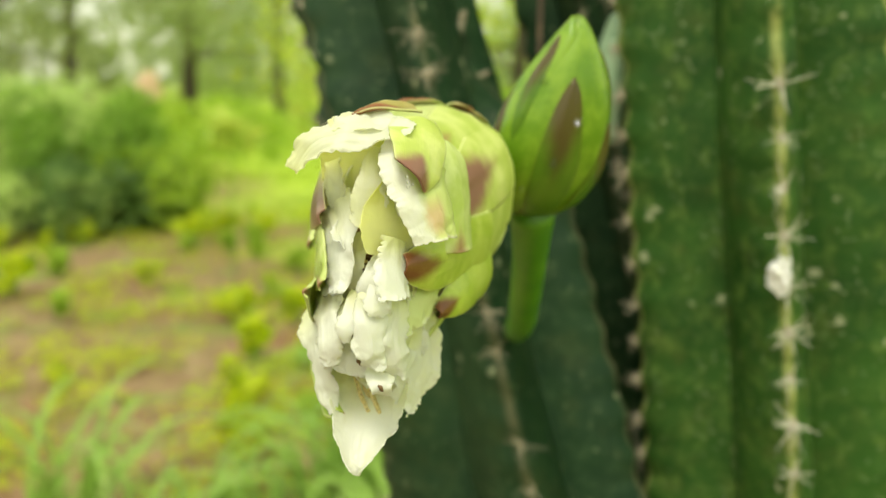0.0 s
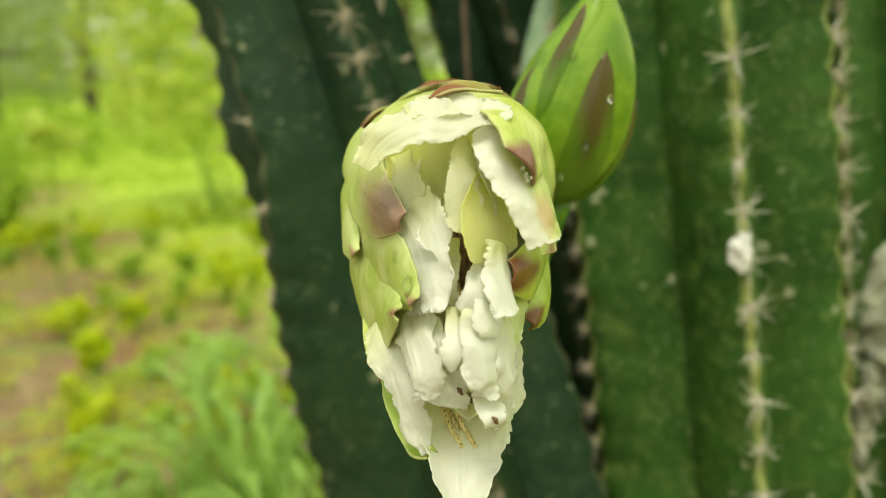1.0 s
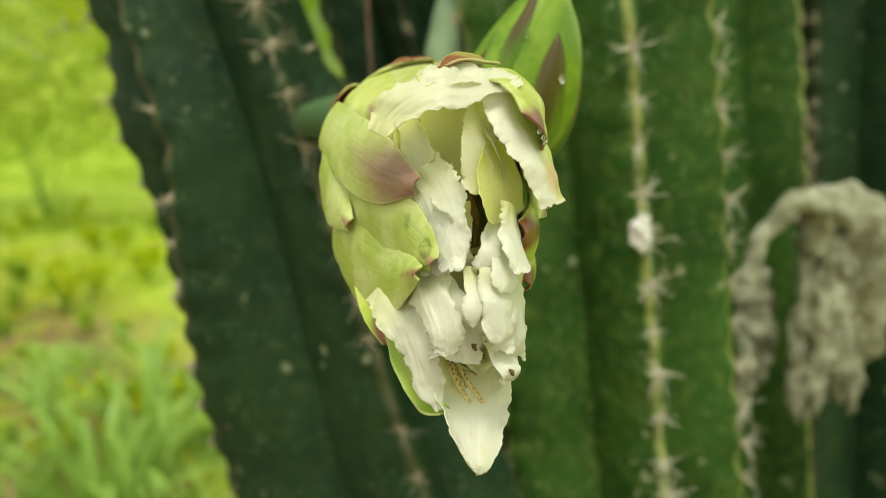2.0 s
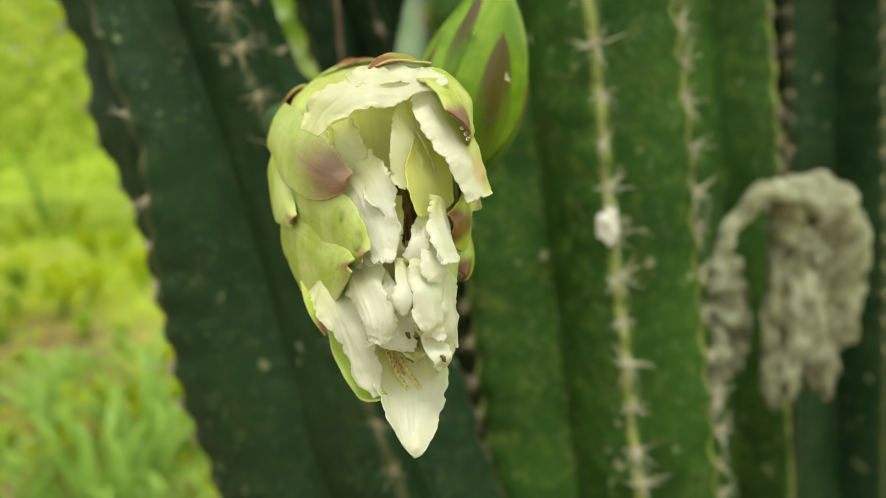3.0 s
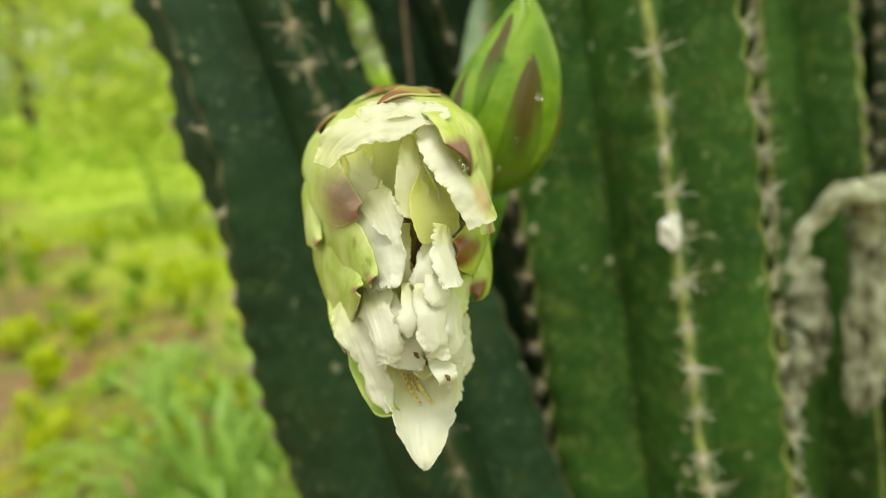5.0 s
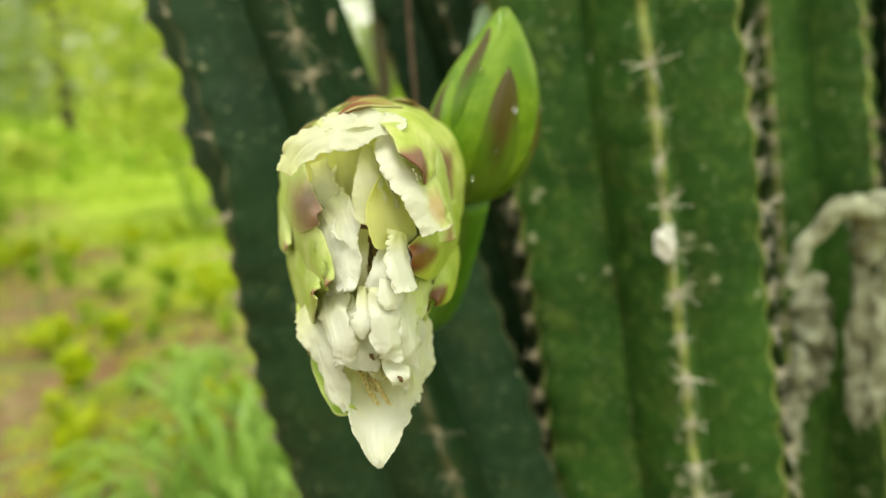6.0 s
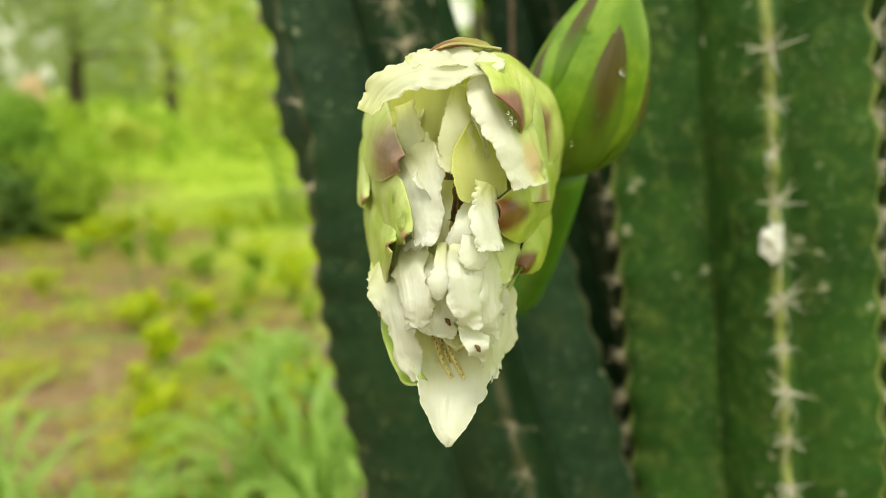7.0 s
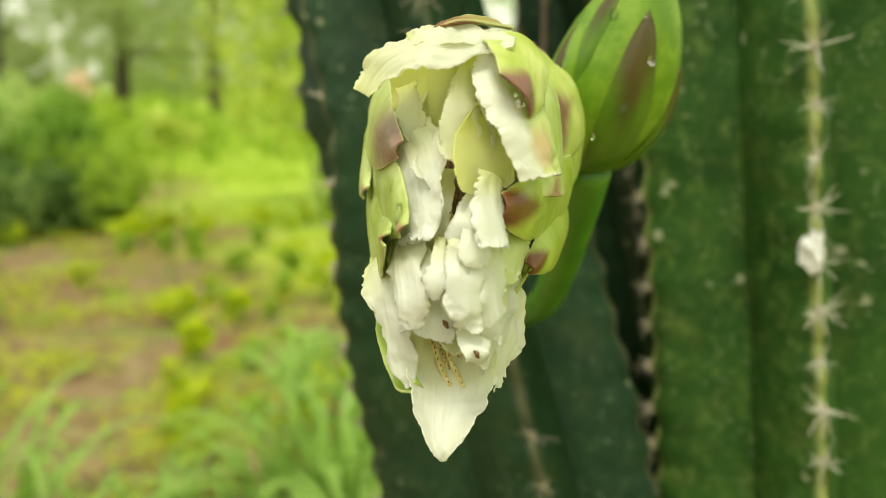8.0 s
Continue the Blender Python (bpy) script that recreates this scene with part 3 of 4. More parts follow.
FLOWER_TUBE = [(0.004, 0.392, 1.267), (0.0, 0.430, 1.274), (0.006, 0.50, 1.272), (0.022, 0.640, 1.262)]
part("flower_tube", tube_mesh("flower_tube", FLOWER_TUBE, (0.0115, 0.0100, 0.0100, 0.011)), TUBE_DARK, flower, "smooth green flower tube")
# (foot degrees, station), (tip degrees, station), half width, layer, lift, curl, material
BRACTS = [
    ((20, 0.1), (24, 2.0), 0.016, 0.0000, 0.0008, 0, BRACT), ((-40, 0.1), (-44, 2.2), 0.016, 0.0000, 0.0008, 0, BRACT),
    ((-95, 0.1), (-92, 2.4), 0.016, 0.0000, 0.0008, 0, BRACT), ((220, 0.1), (218, 2.4), 0.016, 0.0000, 0.0008, 0, BRACT),
    ((172, 0.1), (170, 2.0), 0.016, 0.0000, 0.0008, 0, BRACT), ((100, 0.1), (100, 2.3), 0.016, 0.0000, 0.0008, 0, BRACT),
    ((60, 0.2), (62, 1.9), 0.011, 0.0010, 0.0018, 0, BRACT_RUST), ((138, 0.2), (142, 1.95), 0.010, 0.0010, 0.0018, 0, BRACT_RUST),
    ((98, 0.6), (96, 2.4), 0.012, 0.0010, 0.0010, 0, BRACT_RUST), ((64, 1.2), (52, 3.9), 0.0125, 0.0006, 0.0010, 0, BRACT),
    ((36, 0.9), (22, 3.7), 0.0155, 0.0012, 0.0010, 0, BRACT_RED), ((-8, 1.0), (-2, 3.8), 0.0165, 0.0000, 0.0004, 0, BRACT),
]
LINING_BRACTS = [
    ((-38, 1.0), (-32, 3.9), 0.0145, 0.0000, 0.0004, 0, BRACT), ((-66, 1.2), (-56, 4.2), 0.0150, 0.0004, 0.0010, 0, BRACT),
    ((126, 1.2), (138, 3.4), 0.0140, 0.0000, 0.0000, 0, BRACT), ((156, 1.2), (165, 3.6), 0.0140, 0.0000, 0.0000, 0, BRACT),
    ((185, 1.2), (192, 3.6), 0.0150, 0.0000, 0.0000, 0, BRACT),
    ((212, 1.2), (214, 4.6), 0.0140, 0.0002, 0.0006, 0, BRACT), ((238, 1.2), (236, 4.4), 0.0140, 0.0000, 0.0004, 0, BRACT),
    ((268, 1.5), (270, 4.6), 0.0140, 0.0002, 0.0010, 0, BRACT),
]
# inner petals that line the cup
for i, (deg, s1, mat) in enumerate([(0, 4.7, PETAL_LINING), (38, 4.8, PETAL_LINING), (74, 3.3, PETAL_YELLOW), (110, 3.3, PETAL_YELLOW), (146, 4.2, PETAL_LINING), (182, 4.5, PETAL_LINING), (222, 4.9, PETAL_LINING), (262, 5.0, PETAL_LINING), (300, 4.9, PETAL_LINING), (332, 4.8, PETAL_LINING)]):
    me = FORM.leaf("inner_petal", (deg, 2.2), (deg + 4, s1), 0.0165, -0.0016 - 0.0006 * (i % 2), 0.0006, 0.0, 0.22, 0.22, seed=70 + i * 4.3, n=50, m=29, scale=0.93)
    thick(part("inner_petal", me, mat, flower), 0.0004)
for i, (foot, tip, half, layer, lift, curl, mat) in enumerate(BRACTS + LINING_BRACTS):
    me = FORM.leaf("bract", foot, tip, half, layer, lift, curl, 0.05, 0.40, seed=i * 3.7, n=34, m=21, scale=0.95)
    thick(part("bract", me, mat, flower, "pinkish-brown tipped bract" if mat is not BRACT else ""), 0.0009)

O = (-0.020, 0.265, 1.250)
tepals = []


def tepal(material, spine, across, half, cup=0.0, ruffle=0.9, torn=1.4, round_tip=2.0, label=""):
    """One petal or fleshy bract of the flower; mm from the middle of its mouth."""
    leafy = material in (BRACT, BRACT_RUST, BRACT_RED, BRACT_DARK, BRACT_PINK, BRACT_LEAF, BRACT_PALE, BRACT_DRY)
    me = tepal_mesh("tepal", O, spine, across, half, cup, ruffle, torn, round_tip, seed=2.7 * len(tepals) + 0.9)
    ob = thick(part("bract" if leafy else "petal", me, material, flower, label), 0.0007 if leafy else 0.00028)
    tepals.append(ob)
    return ob


# canopy: the upper petal curls over the mouth from its left tip to its right corner
tepal(PETAL_CREAM, [(-20.5, 17.5, 28.5), (-17.5, 17, 33.5), (-12, 14, 37.5), (-5, 12, 40), (3, 13, 40), (9, 11.5, 40), (15.5, 10, 41)], [(0.5, -0.5, -0.7), (-0.1, -0.7, -0.7), (-0.4, -0.82, -0.4)],
      (3.0, 5.6, 7.0, 7.6, 7.0, 6.2, 4.5), 0.8, 1.5, 1.1, 0.6, "white petal curled over the mouth")
tepal(PETAL_CREAM, [(-9, 16, 41), (-4, 17, 43), (3, 18, 43), (9, 17, 42), (14, 14, 41.5)], [(0.3, -0.8, -0.5), (-0.1, -0.9, -0.4)], (2.5, 5.0, 6.0, 5.0, 3.0), 1.0, 1.0, 0.8, 0.6)
tepal(BRACT_DRY, [(16, 30, 46), (6, 25, 46.8), (-2.5, 18.5, 45.2)], [(0.2, 0.9, 0.2), (0.2, 0.9, 0.1)], (4.0, 4.6, 1.2), 0.8, 0.3, 0.3, 0.5, "rust-brown dried bract tip")
# flap beside the mouth, pale inside, green with a pink blush outside
tepal(PETAL_BLUSH, [(12.8, 16, 38.5), (14.5, 11.5, 29), (17.6, 9.3, 20), (21.0, 6.8, 8)], [(0.91, 0.36, 0.2), (0.69, 0.72, 0.0), (0.62, 0.78, -0.1)], (6.5, 11.5, 12.6, 9.8), 5.0, 0.7, 1.2, 0.5)
tepal(BRACT_RED, [(16.5, 22, 41), (16, 12.5, 37), (15.4, 6, 32), (13.8, 0, 27.4)], [(0.81, 0.59, 0.0), (0.51, 0.86, -0.08)], (6.5, 9.2, 9.6, 6.5), 2.6, 0.3, 0.25, 2.0, "pinkish-brown tipped bract")
tepal(BRACT_PALE, [(22, 33, 35), (25.5, 27, 26), (27, 24, 2)], [(0.5, 0.86, 0.0), (0.55, 0.83, 0.0)], (8, 10, 9), 2.0, 0.25, 0.2, 1.0)
# hollow behind the canopy
tepal(PETAL_YELLOW, [(-1, 24, 39), (-1, 24, 28), (-1, 20, 14)], [(0.97, -0.15, 0.1), (0.93, -0.3, 0.1)], (12.5, 13, 11.5), -4.5, 0.4, 0.5)
tepal(PETAL_LINING, [(-9.5, 26.5, 31), (-9.0, 22.5, 25), (-7.4, 18, 17.5)], [(0.8, -0.55, 0.15), (0.72, -0.65, 0.1)], (3.8, 4.2, 4.2), -0.8, 0.7, 1.2)
tepal(PETAL_LINING, [(4, 15.5, 35), (3.0, 12, 28), (2.2, 8.5, 21), (1.6, 6, 12)], [(0.92, 0.38, 0.05), (0.9, 0.42, 0.0)], (2.2, 5.0, 6.2, 5.5), 0.8, 0.7, 1.2)
tepal(PETAL_YELLOW, [(9.0, 12.5, 26), (8.6, 9, 19), (8.0, 5.5, 12.5), (8.6, 4.5, 5.5)], [(0.85, 0.45, 0.2), (0.85, 0.5, -0.1)], (2.4, 7.6, 9.4, 8.0), -1.2, 0.4, 0.6)
# the torn white sheets round the slit
tepal(PETAL, [(-10.0, 20, 11), (-9.2, 14, 2), (-8.8, 10, -8)], [(0.75, -0.62, 0.0), (0.72, -0.66, 0.0)], (4.6, 5.0, 4.0), 0.6, 0.9, 1.2, 0.5)
tepal(PETAL, [(-9.5, 22, 18), (-7.5, 15.5, 13.5), (-6.6, 10.5, 7), (-6.4, 6.5, 0), (-7.6, 3.5, -6)], [(0.62, -0.78, 0.0), (0.66, -0.74, -0.05)], (8, 9.0, 8.4, 6, 3.0), 0.8, 1.0, 1.7, 0.5)
tepal(PETAL, [(-9.5, 23, 13), (-7.4, 15, 10), (-6.6, 6.5, 6.5)], [(0.2, -0.5, -0.85), (0.5, -0.5, -0.7)], (4.0, 4.6, 2.6), 1.0, 0.9, 1.5, 0.5)
tepal(PETAL_LINING, [(-0.1, 13, 10.4), (-1.8, 10, 4.6), (-2.6, 8.5, -1.4), (-1.3, 8.5, -6.2)], [(0.84, -0.54, 0.03), (0.98, 0.2, -0.04)], (2.4, 3.0, 2.8, 3.0), 0.4, 0.5, 0.8)
tepal(PETAL, [(7, 8, 6.8), (4.2, 4.5, 2.5), (1.7, 1.5, -1.6), (-1.2, 1.4, -5.2)], [(0.91, 0.0, -0.42), (0.88, -0.43, -0.21)], (2.2, 3.0, 3.2, 2.2), 0.8, 0.8, 1.2, 0.5)
tepal(PETAL, [(9.4, 7.5, 9), (8.8, 5, 3), (8.6, 1.5, -2.5), (9.2, 0, -7.4)], [(0.62, 0.76, -0.1), (0.6, 0.78, -0.18)], (7.5, 8.4, 8.6, 8.2), 2.6, 1.0, 2.0, 0.0)
tepal(PETAL, [(4.5, 6, 3), (4.8, 2, -2), (4.4, -2, -7), (3.8, -3.2, -11)], [(0.85, 0.3, -0.1), (0.9, 0.2, 0.1)], (3.0, 4.0, 4.4, 2.8), 0.8, 0.9, 1.6, 0.5)
tepal(PETAL_GREEN, [(12.2, 15.5, -5.8), (12.6, 14, -12.2), (13.4, 14.5, -19)], [(0.81, 0.58, -0.12), (0.46, 0.87, -0.18)], (13.5, 16.5, 18.6), 3.0, 1.0, 1.5, 0.0)
tepal(PETAL, [(2.8, 5.5, -3), (2.4, 1.5, -8), (1.8, -2, -13.5), (2.4, -2.4, -20), (3.4, -1, -26.5)], [(0.94, 0.2, -0.25), (0.88, 0.45, -0.1)], (3.4, 5.8, 6.4, 5.4, 3.2), 2.4, 1.1, 1.8, 0.5)
tepal(PETAL, [(-1.2, 6, -6), (-2.8, 0, -10.5), (-4.2, -3, -14), (-4.8, -2, -18)], [(0.9, -0.1, -0.4), (0.8, 0.3, -0.4)], (2.6, 3.6, 3.2, 1.6), 1.0, 0.9, 1.4, 0.5)
tepal(PETAL, [(9, 7, -8), (8.6, 3, -13), (8.4, 0.8, -19), (9, 1.8, -25), (9.4, 3.5, -30.5)], [(0.78, 0.6, -0.12), (0.8, 0.58, 0.0)], (4.2, 5.6, 6.0, 5.6, 3.4), 2.2, 1.1, 1.7, 0.5)
tepal(PETAL, [(13.5, 16, -17), (14, 17, -23), (13.4, 15.5, -29.5)], [(0.5, 0.86, -0.1), (0.5, 0.86, -0.1)], (6, 8.0, 7.5), -3.0, 0.8, 1.4, 0.5)
tepal(PETAL, [(12.8, 17, -20.2), (15.6, 21.5, -27), (14.0, 17.5, -33), (8.0, 9.5, -40.5)], [(0.55, 0.83, -0.02), (0.45, 0.89, -0.08), (0.55, 0.8, -0.1)], (9.0, 14.4, 14.4, 8.0), 0.6, 1.1, 1.3, 1.0)
tepal(PETAL, [(4.0, 5.5, -24.5), (4.6, 0.5, -28.5), (5.0, -2.5, -31.5), (6.2, 0.5, -33.6)], [(0.85, 0.52, -0.09), (0.95, 0.3, 0.0)], (4.0, 4.6, 3.4, 2.2), 1.2, 0.6, 0.5)
tepal(PETAL, [(-9.6, 18, -5), (-10.4, 8.5, -13.4), (-9.8, 3, -20), (-9.9, 3.5, -26.5)], [(0.45, -0.88, 0.14), (0.82, -0.56, 0.14)], (10.5, 6.4, 5.8, 3.2), 1.8, 1.1, 1.4, 0.5)
tepal(PETAL, [(-7.2, 10, -9), (-6.6, 5.5, -14.5), (-6.0, 3.5, -20.5)], [(0.8, -0.5, 0.1), (0.9, -0.3, 0.1)], (3.6, 4.4, 2.6), 1.0, 1.0, 1.6, 0.5)
tepal(PETAL, [(-4.1, 13, -14), (-5, 8, -23.3), (-6.6, 6, -30)], [(0.83, -0.41, -0.3), (0.97, -0.25, 0.05)], (6.6, 7.5, 7.4), 0.8, 1.1, 1.6, 0.0)
tepal(PETAL, [(-14, 32, -11), (-14.3, 18.5, -18), (-13.4, 12, -27.6), (-11.6, 10.5, -36.8), (-9.6, 8, -43)], [(0.4, -0.9, 0.12), (0.69, -0.72, 0.0), (1, 0, -0.04)], (11, 9.6, 6.4, 4.4, 1.6), 0.8, 0.9, 1.1, 0.5)
tepal(PETAL_LINING, [(-0.2, 18, -3), (0.1, 17, -17.2), (-0.2, 15, -30)], [(0.99, -0.12, -0.12), (0.98, 0.0, -0.18)], (11, 12, 12), 1.0, 0.8, 0.6)
# the lowest petal, hanging like a spoon
tepal(PETAL, [(0.4, 17, -29), (0.2, 12.5, -37), (-0.4, 7.5, -43.6), (-1.9, 3.2, -48.8), (-2.8, -1, -54), (-2.8, -3, -57.6)], [(1, -0.04, -0.07), (0.99, 0.12, -0.03), (0.98, 0, 0.18)], (12.4, 12.2, 10.6, 8.0, 4.6, 1.0), -4.5, 1.2, 1.0, 0.2, "spoon-shaped hanging white petal")
# fleshy outer bracts
tepal(BRACT_LEAF, [(-16.2, 27, -17), (-16, 20, -28.7), (-14.2, 15.5, -36.3), (-12, 12.5, -41.2), (-9.6, 8, -43)], [(0.32, -0.95, 0.01), (0.53, -0.82, 0.21), (0.6, -0.62, 0.5)], (4.5, 5.6, 5.2, 4.2, 1.2), -3.4, 0.25, 0.2, 0.5, "folded leaf-green bract")
tepal(BRACT_RUST, [(-11, 62, -8), (-15.6, 48, -16), (-17.8, 38, -23), (-18.2, 28.5, -29)], [(0.32, -0.95, 0.0), (0.4, -0.7, 0.55)], (7.5, 6.0, 4.4, 1.2), -1.2, 0.2, 0.2, 0.5, "rust-tipped bract")
tepal(BRACT_DARK, [(38, 60, -1), (29, 36, 1), (19, 13, 1.2), (11.2, 4.2, 2.4)], [(-0.3, -0.4, -0.85), (0.06, 0.24, -0.97), (0.27, 0.29, -0.92)], (11.5, 10, 8.4, 3.0), 2.2, 0.25, 0.2, 1.0, "brown-tipped green bract")
tepal(BRACT_DARK, [(39, 66, -12), (31, 40, -12.6), (25.5, 29, -14), (20.8, 22.5, -16.4)], [(-0.26, -0.64, -0.72), (0.1, 0, -0.99), (0.19, 0, -0.98)], (7.5, 7.0, 5.4, 1.6), 2.0, 0.25, 0.2, 1.0, "brown-tipped green bract")
tepal(BRACT_PALE, [(-18.4, 72, -6), (-17.4, 52, -10), (-15.2, 28, -10.5), (-15.0, 4, -5.2)], [(0.0, -0.1, -0.95), (-0.09, 0.45, -0.89), (-0.21, 0.36, -0.91)], (9, 13, 11, 1.6), -1.8, 0.25, 0.25, 0.5, "pale green bract with a tan tip")
tepal(BRACT_PALE, [(-18, 76, 9.5), (-16.6, 46, 7), (-13.6, 22, 3), (-12.0, 10, -0.6), (-11.2, 5, -3.4)], [(-0.01, 0.42, -0.91), (-0.1, 0.52, -0.85), (-0.39, 0.2, -0.9)], (8, 11.5, 10.4, 6.4, 2.2), -1.1, 0.3, 0.25, 0.5)
tepal(BRACT_PINK, [(-16, 86, 27.5), (-16.4, 56, 21), (-15.0, 31, 17.2), (-11.6, 14, 15.2)], [(-0.33, 0.65, -0.69), (-0.25, 0.76, -0.61), (-0.36, 0.3, -0.9)], (8, 10.5, 8.8, 2.2), -1.5, 0.25, 0.2, 0.5, "dusky-pink tipped bract")
tepal(BRACT_PALE, [(-19.4, 82, 13.5), (-20.0, 68, 7), (-20.0, 50, 0.5)], [(-0.08, 0.53, -0.84), (-0.32, 0.53, -0.79)], (6, 9.0, 2.0), -1.2, 0.2, 0.2, 0.5, "pale green bract with a tan tip")

STAMENS = [[(-4.9, 17, -31.7), (-3.5, 16.2, -35.3), (-1.9, 14.6, -40.1), (0.3, 12.2, -44.1)], [(-1.2, 18, -32.3), (0.0, 17, -36.4), (1.5, 15, -40.3), (3.7, 11.6, -44.3)],
           [(-2.7, 20, -31.8), (-1.9, 18.4, -35.3), (-0.8, 17, -38.6), (0.4, 15.5, -41.2)], [(2, 22, 3), (1, 16, -1), (2, 12, -6)], [(-1, 24, 6), (0, 18, 2), (1, 14, -4)]]
for pts in STAMENS:
    pts = [Vector(O) + Vector(p) * 0.001 for p in pts]
    stamen = part("stamen", tube_mesh("stamen", pts, (0.0005, 0.0006, 0.0007, 0.0006), 10, 24, 0.5), STAMEN, flower, "flat yellowed stamen")
    # dark pollen specks along the filament
    line = curve([p + Vector((0.0002, -0.0008, 0)) for p in pts], 30)
    for k in range(2, 29, 3):
        c = line[k] + Vector((0.0003 * wob(k, 1.3), 0, 0))
        part("pollen_speck", tube_mesh("pollen_speck", [c, c + Vector((0.0001, -0.0001, -0.0004)), c + Vector((0, 0, -0.0008))], (0.00012, 0.00018, 0.0001), 5, 4), ANTHER, stamen)
for k, p in enumerate([(-1.6, 4, -25.8), (1.5, 3, -25.2), (1.2, 6, -28.8), (5.0, -4.2, -31.0), (0.2, 6, -28.1), (1.7, 14, 6.2), (0.7, 12, 0.9)]):
    c = Vector(O) + Vector(p) * 0.001
    part("anther", tube_mesh("anther", [c + Vector((-0.0007, 0, 0.0006)), c, c + Vector((0.0006, 0.0003, -0.0013))], (0.0003, 0.0006, 0.0003), 8, 8, 0.9), ANTHER, flower, "brown shrivelled anther")


for k in range(12):
    c = Vector(O) + Vector((-3 + 0.7 * k + 1.5 * wob(k, 3.3), 21 + 3 * wob(k, 7.1), 13 + 4 * wob(k, 1.7))) * 0.001
    part("withered_stamen", tube_mesh("withered_stamen", [c, c + Vector((0.001, -0.003, -0.007)), c + Vector((0.0012 * wob(k, 5.5), -0.004, -0.016))], (0.0008, 0.0009, 0.0005), 7, 12, 0.6), ANTHER, flower, "brown withered stamen")


def bead(owner, p, nrm, r):
    bm = bmesh.new()
    bmesh.ops.create_uvsphere(bm, u_segments=14, v_segments=10, radius=1.0)
    rot = Vector(nrm).normalized().to_track_quat("Z", "Y").to_matrix()
    for v in bm.verts:
        v.co = p + rot @ Vector((v.co.x * r, v.co.y * r * 1.15, v.co.z * r * 0.6))
    for f in bm.faces:
        f.smooth = True
    me = bpy.data.meshes.new("water_drop")
    bm.to_mesh(me)
    bm.free()
    part("water_drop", me, WATER, owner, "clear water droplet")


def droplets(owner, form, spots):
    for deg, s, off, r in spots:
        p = form.at(deg, s, off)
        bead(owner, p, form.at(deg, s, off + 0.01) - p, r)


for x, y, z, r in [(13.7, -6.0, 27.1, 0.7), (13.7, -7.0, 25.9, 0.6), (13.3, -4.6, 28.5, 0.6), (15.0, -5.6, 26.4, 0.5)]:
    bead(flower, Vector(O) + Vector((x, y, z)) * 0.001, (0, -1, 0.2), r * 0.0007)
droplets(flower, FORM, [(176, 4.85, 0.0008, 0.0026), (170, 4.45, 0.0008, 0.0021), (60, 3.6, 0.001, 0.0026), (66, 3.4, 0.001, 0.0018),
                        (178, 3.0, 0.002, 0.0014), (2, 2.1, 0.002, 0.0010)])

# ---- the green bud and its stalk ----
bud = thing("flower_bud", "plump green cactus flower bud with brownish sepals", "flower bud")
BUD = Loft([((0.0425, 0.398, 1.2490), 0.0095, 0.0095), ((0.0435, 0.396, 1.2550), 0.0165, 0.0165), ((0.0458, 0.393, 1.2670), 0.0220, 0.0212),
            ((0.0485, 0.389, 1.2830), 0.0222, 0.0215), ((0.0522, 0.384, 1.3020), 0.0170, 0.0165), ((0.0552, 0.379, 1.3180), 0.0078, 0.0078),
            ((0.0568, 0.376, 1.3285), 0.0006, 0.0006)], (1, 0, 0), (0, 1, 0))
part("bud_core", BUD.skin("bud_core", 0.0, 6.0, 50, 40, 0.97), BUD_GREEN, bud)
for i, (foot, tip, half, layer, mat) in enumerate([
    ((262, 0.4), (262, 5.9), 0.0125, 0.0004, BUD_GREEN), ((312, 0.4), (312, 5.9), 0.0125, 0.0007, BUD_GREEN), ((10, 0.4), (10, 5.8), 0.0125, 0.0004, BUD_GREEN),
    ((90, 0.4), (90, 5.8), 0.014, 0.0005, BUD_GREEN), ((160, 0.4), (160, 5.8), 0.013, 0.0004, BUD_GREEN), ((215, 0.4), (215, 5.9), 0.0125, 0.0008, BUD_GREEN),
    ((272, 0.2), (276, 4.15), 0.0085, 0.0013, BUD_DARK), ((335, 0.2), (332, 3.2), 0.0075, 0.0013, BUD_DARK), ((205, 0.3), (196, 4.0), 0.0080, 0.0013, BUD_DARK),
    ((20, 1.5), (5, 4.8), 0.0060, 0.0012, BUD_DARK), ((120, 0.4), (120, 4.2), 0.0085, 0.0013, BUD_DARK), ((225, 2.4), (222, 5.2), 0.0045, 0.0014, BUD_DARK)]):
    thick(part("sepal", BUD.leaf("sepal", foot, tip, half, layer, 0.0004, seed=i * 5.1, bluntness=0.75), mat, bud, "brownish pointed sepal" if mat is BUD_DARK else ""), 0.0008)
part("bud_stalk", tube_mesh("bud_stalk", [(0.0425, 0.3985, 1.252), (0.0445, 0.430, 1.222), (0.048, 0.500, 1.177), (0.0535, 0.590, 1.146)], (0.0098, 0.0080, 0.0077, 0.0078)), STALK, bud, "smooth bright green stalk")
droplets(bud, BUD, [(238, 4.1, 0.0016, 0.0017), (285, 3.3, 0.0026, 0.0014), (270, 2.4, 0.0026, 0.0013)])

# pale young shoot behind the bud
shoot = thing("flower_stub", "pale bluish-green flower stalk on the cactus rib", "flower stalk")
part("stub_body", tube_mesh("stub_body", [(0.118, 0.660, 1.262), (0.122, 0.655, 1.300), (0.129, 0.655, 1.328)], (0.013, 0.014, 0.0138)), TUBE_PALE, shoot)
part("stub_tip", tube_mesh("stub_tip", [(0.1285, 0.655, 1.326), (0.132, 0.655, 1.340), (0.136, 0.655, 1.352)], (0.0134, 0.0125, 0.004)), TUBE_PALE, shoot, "rounded pale tip")

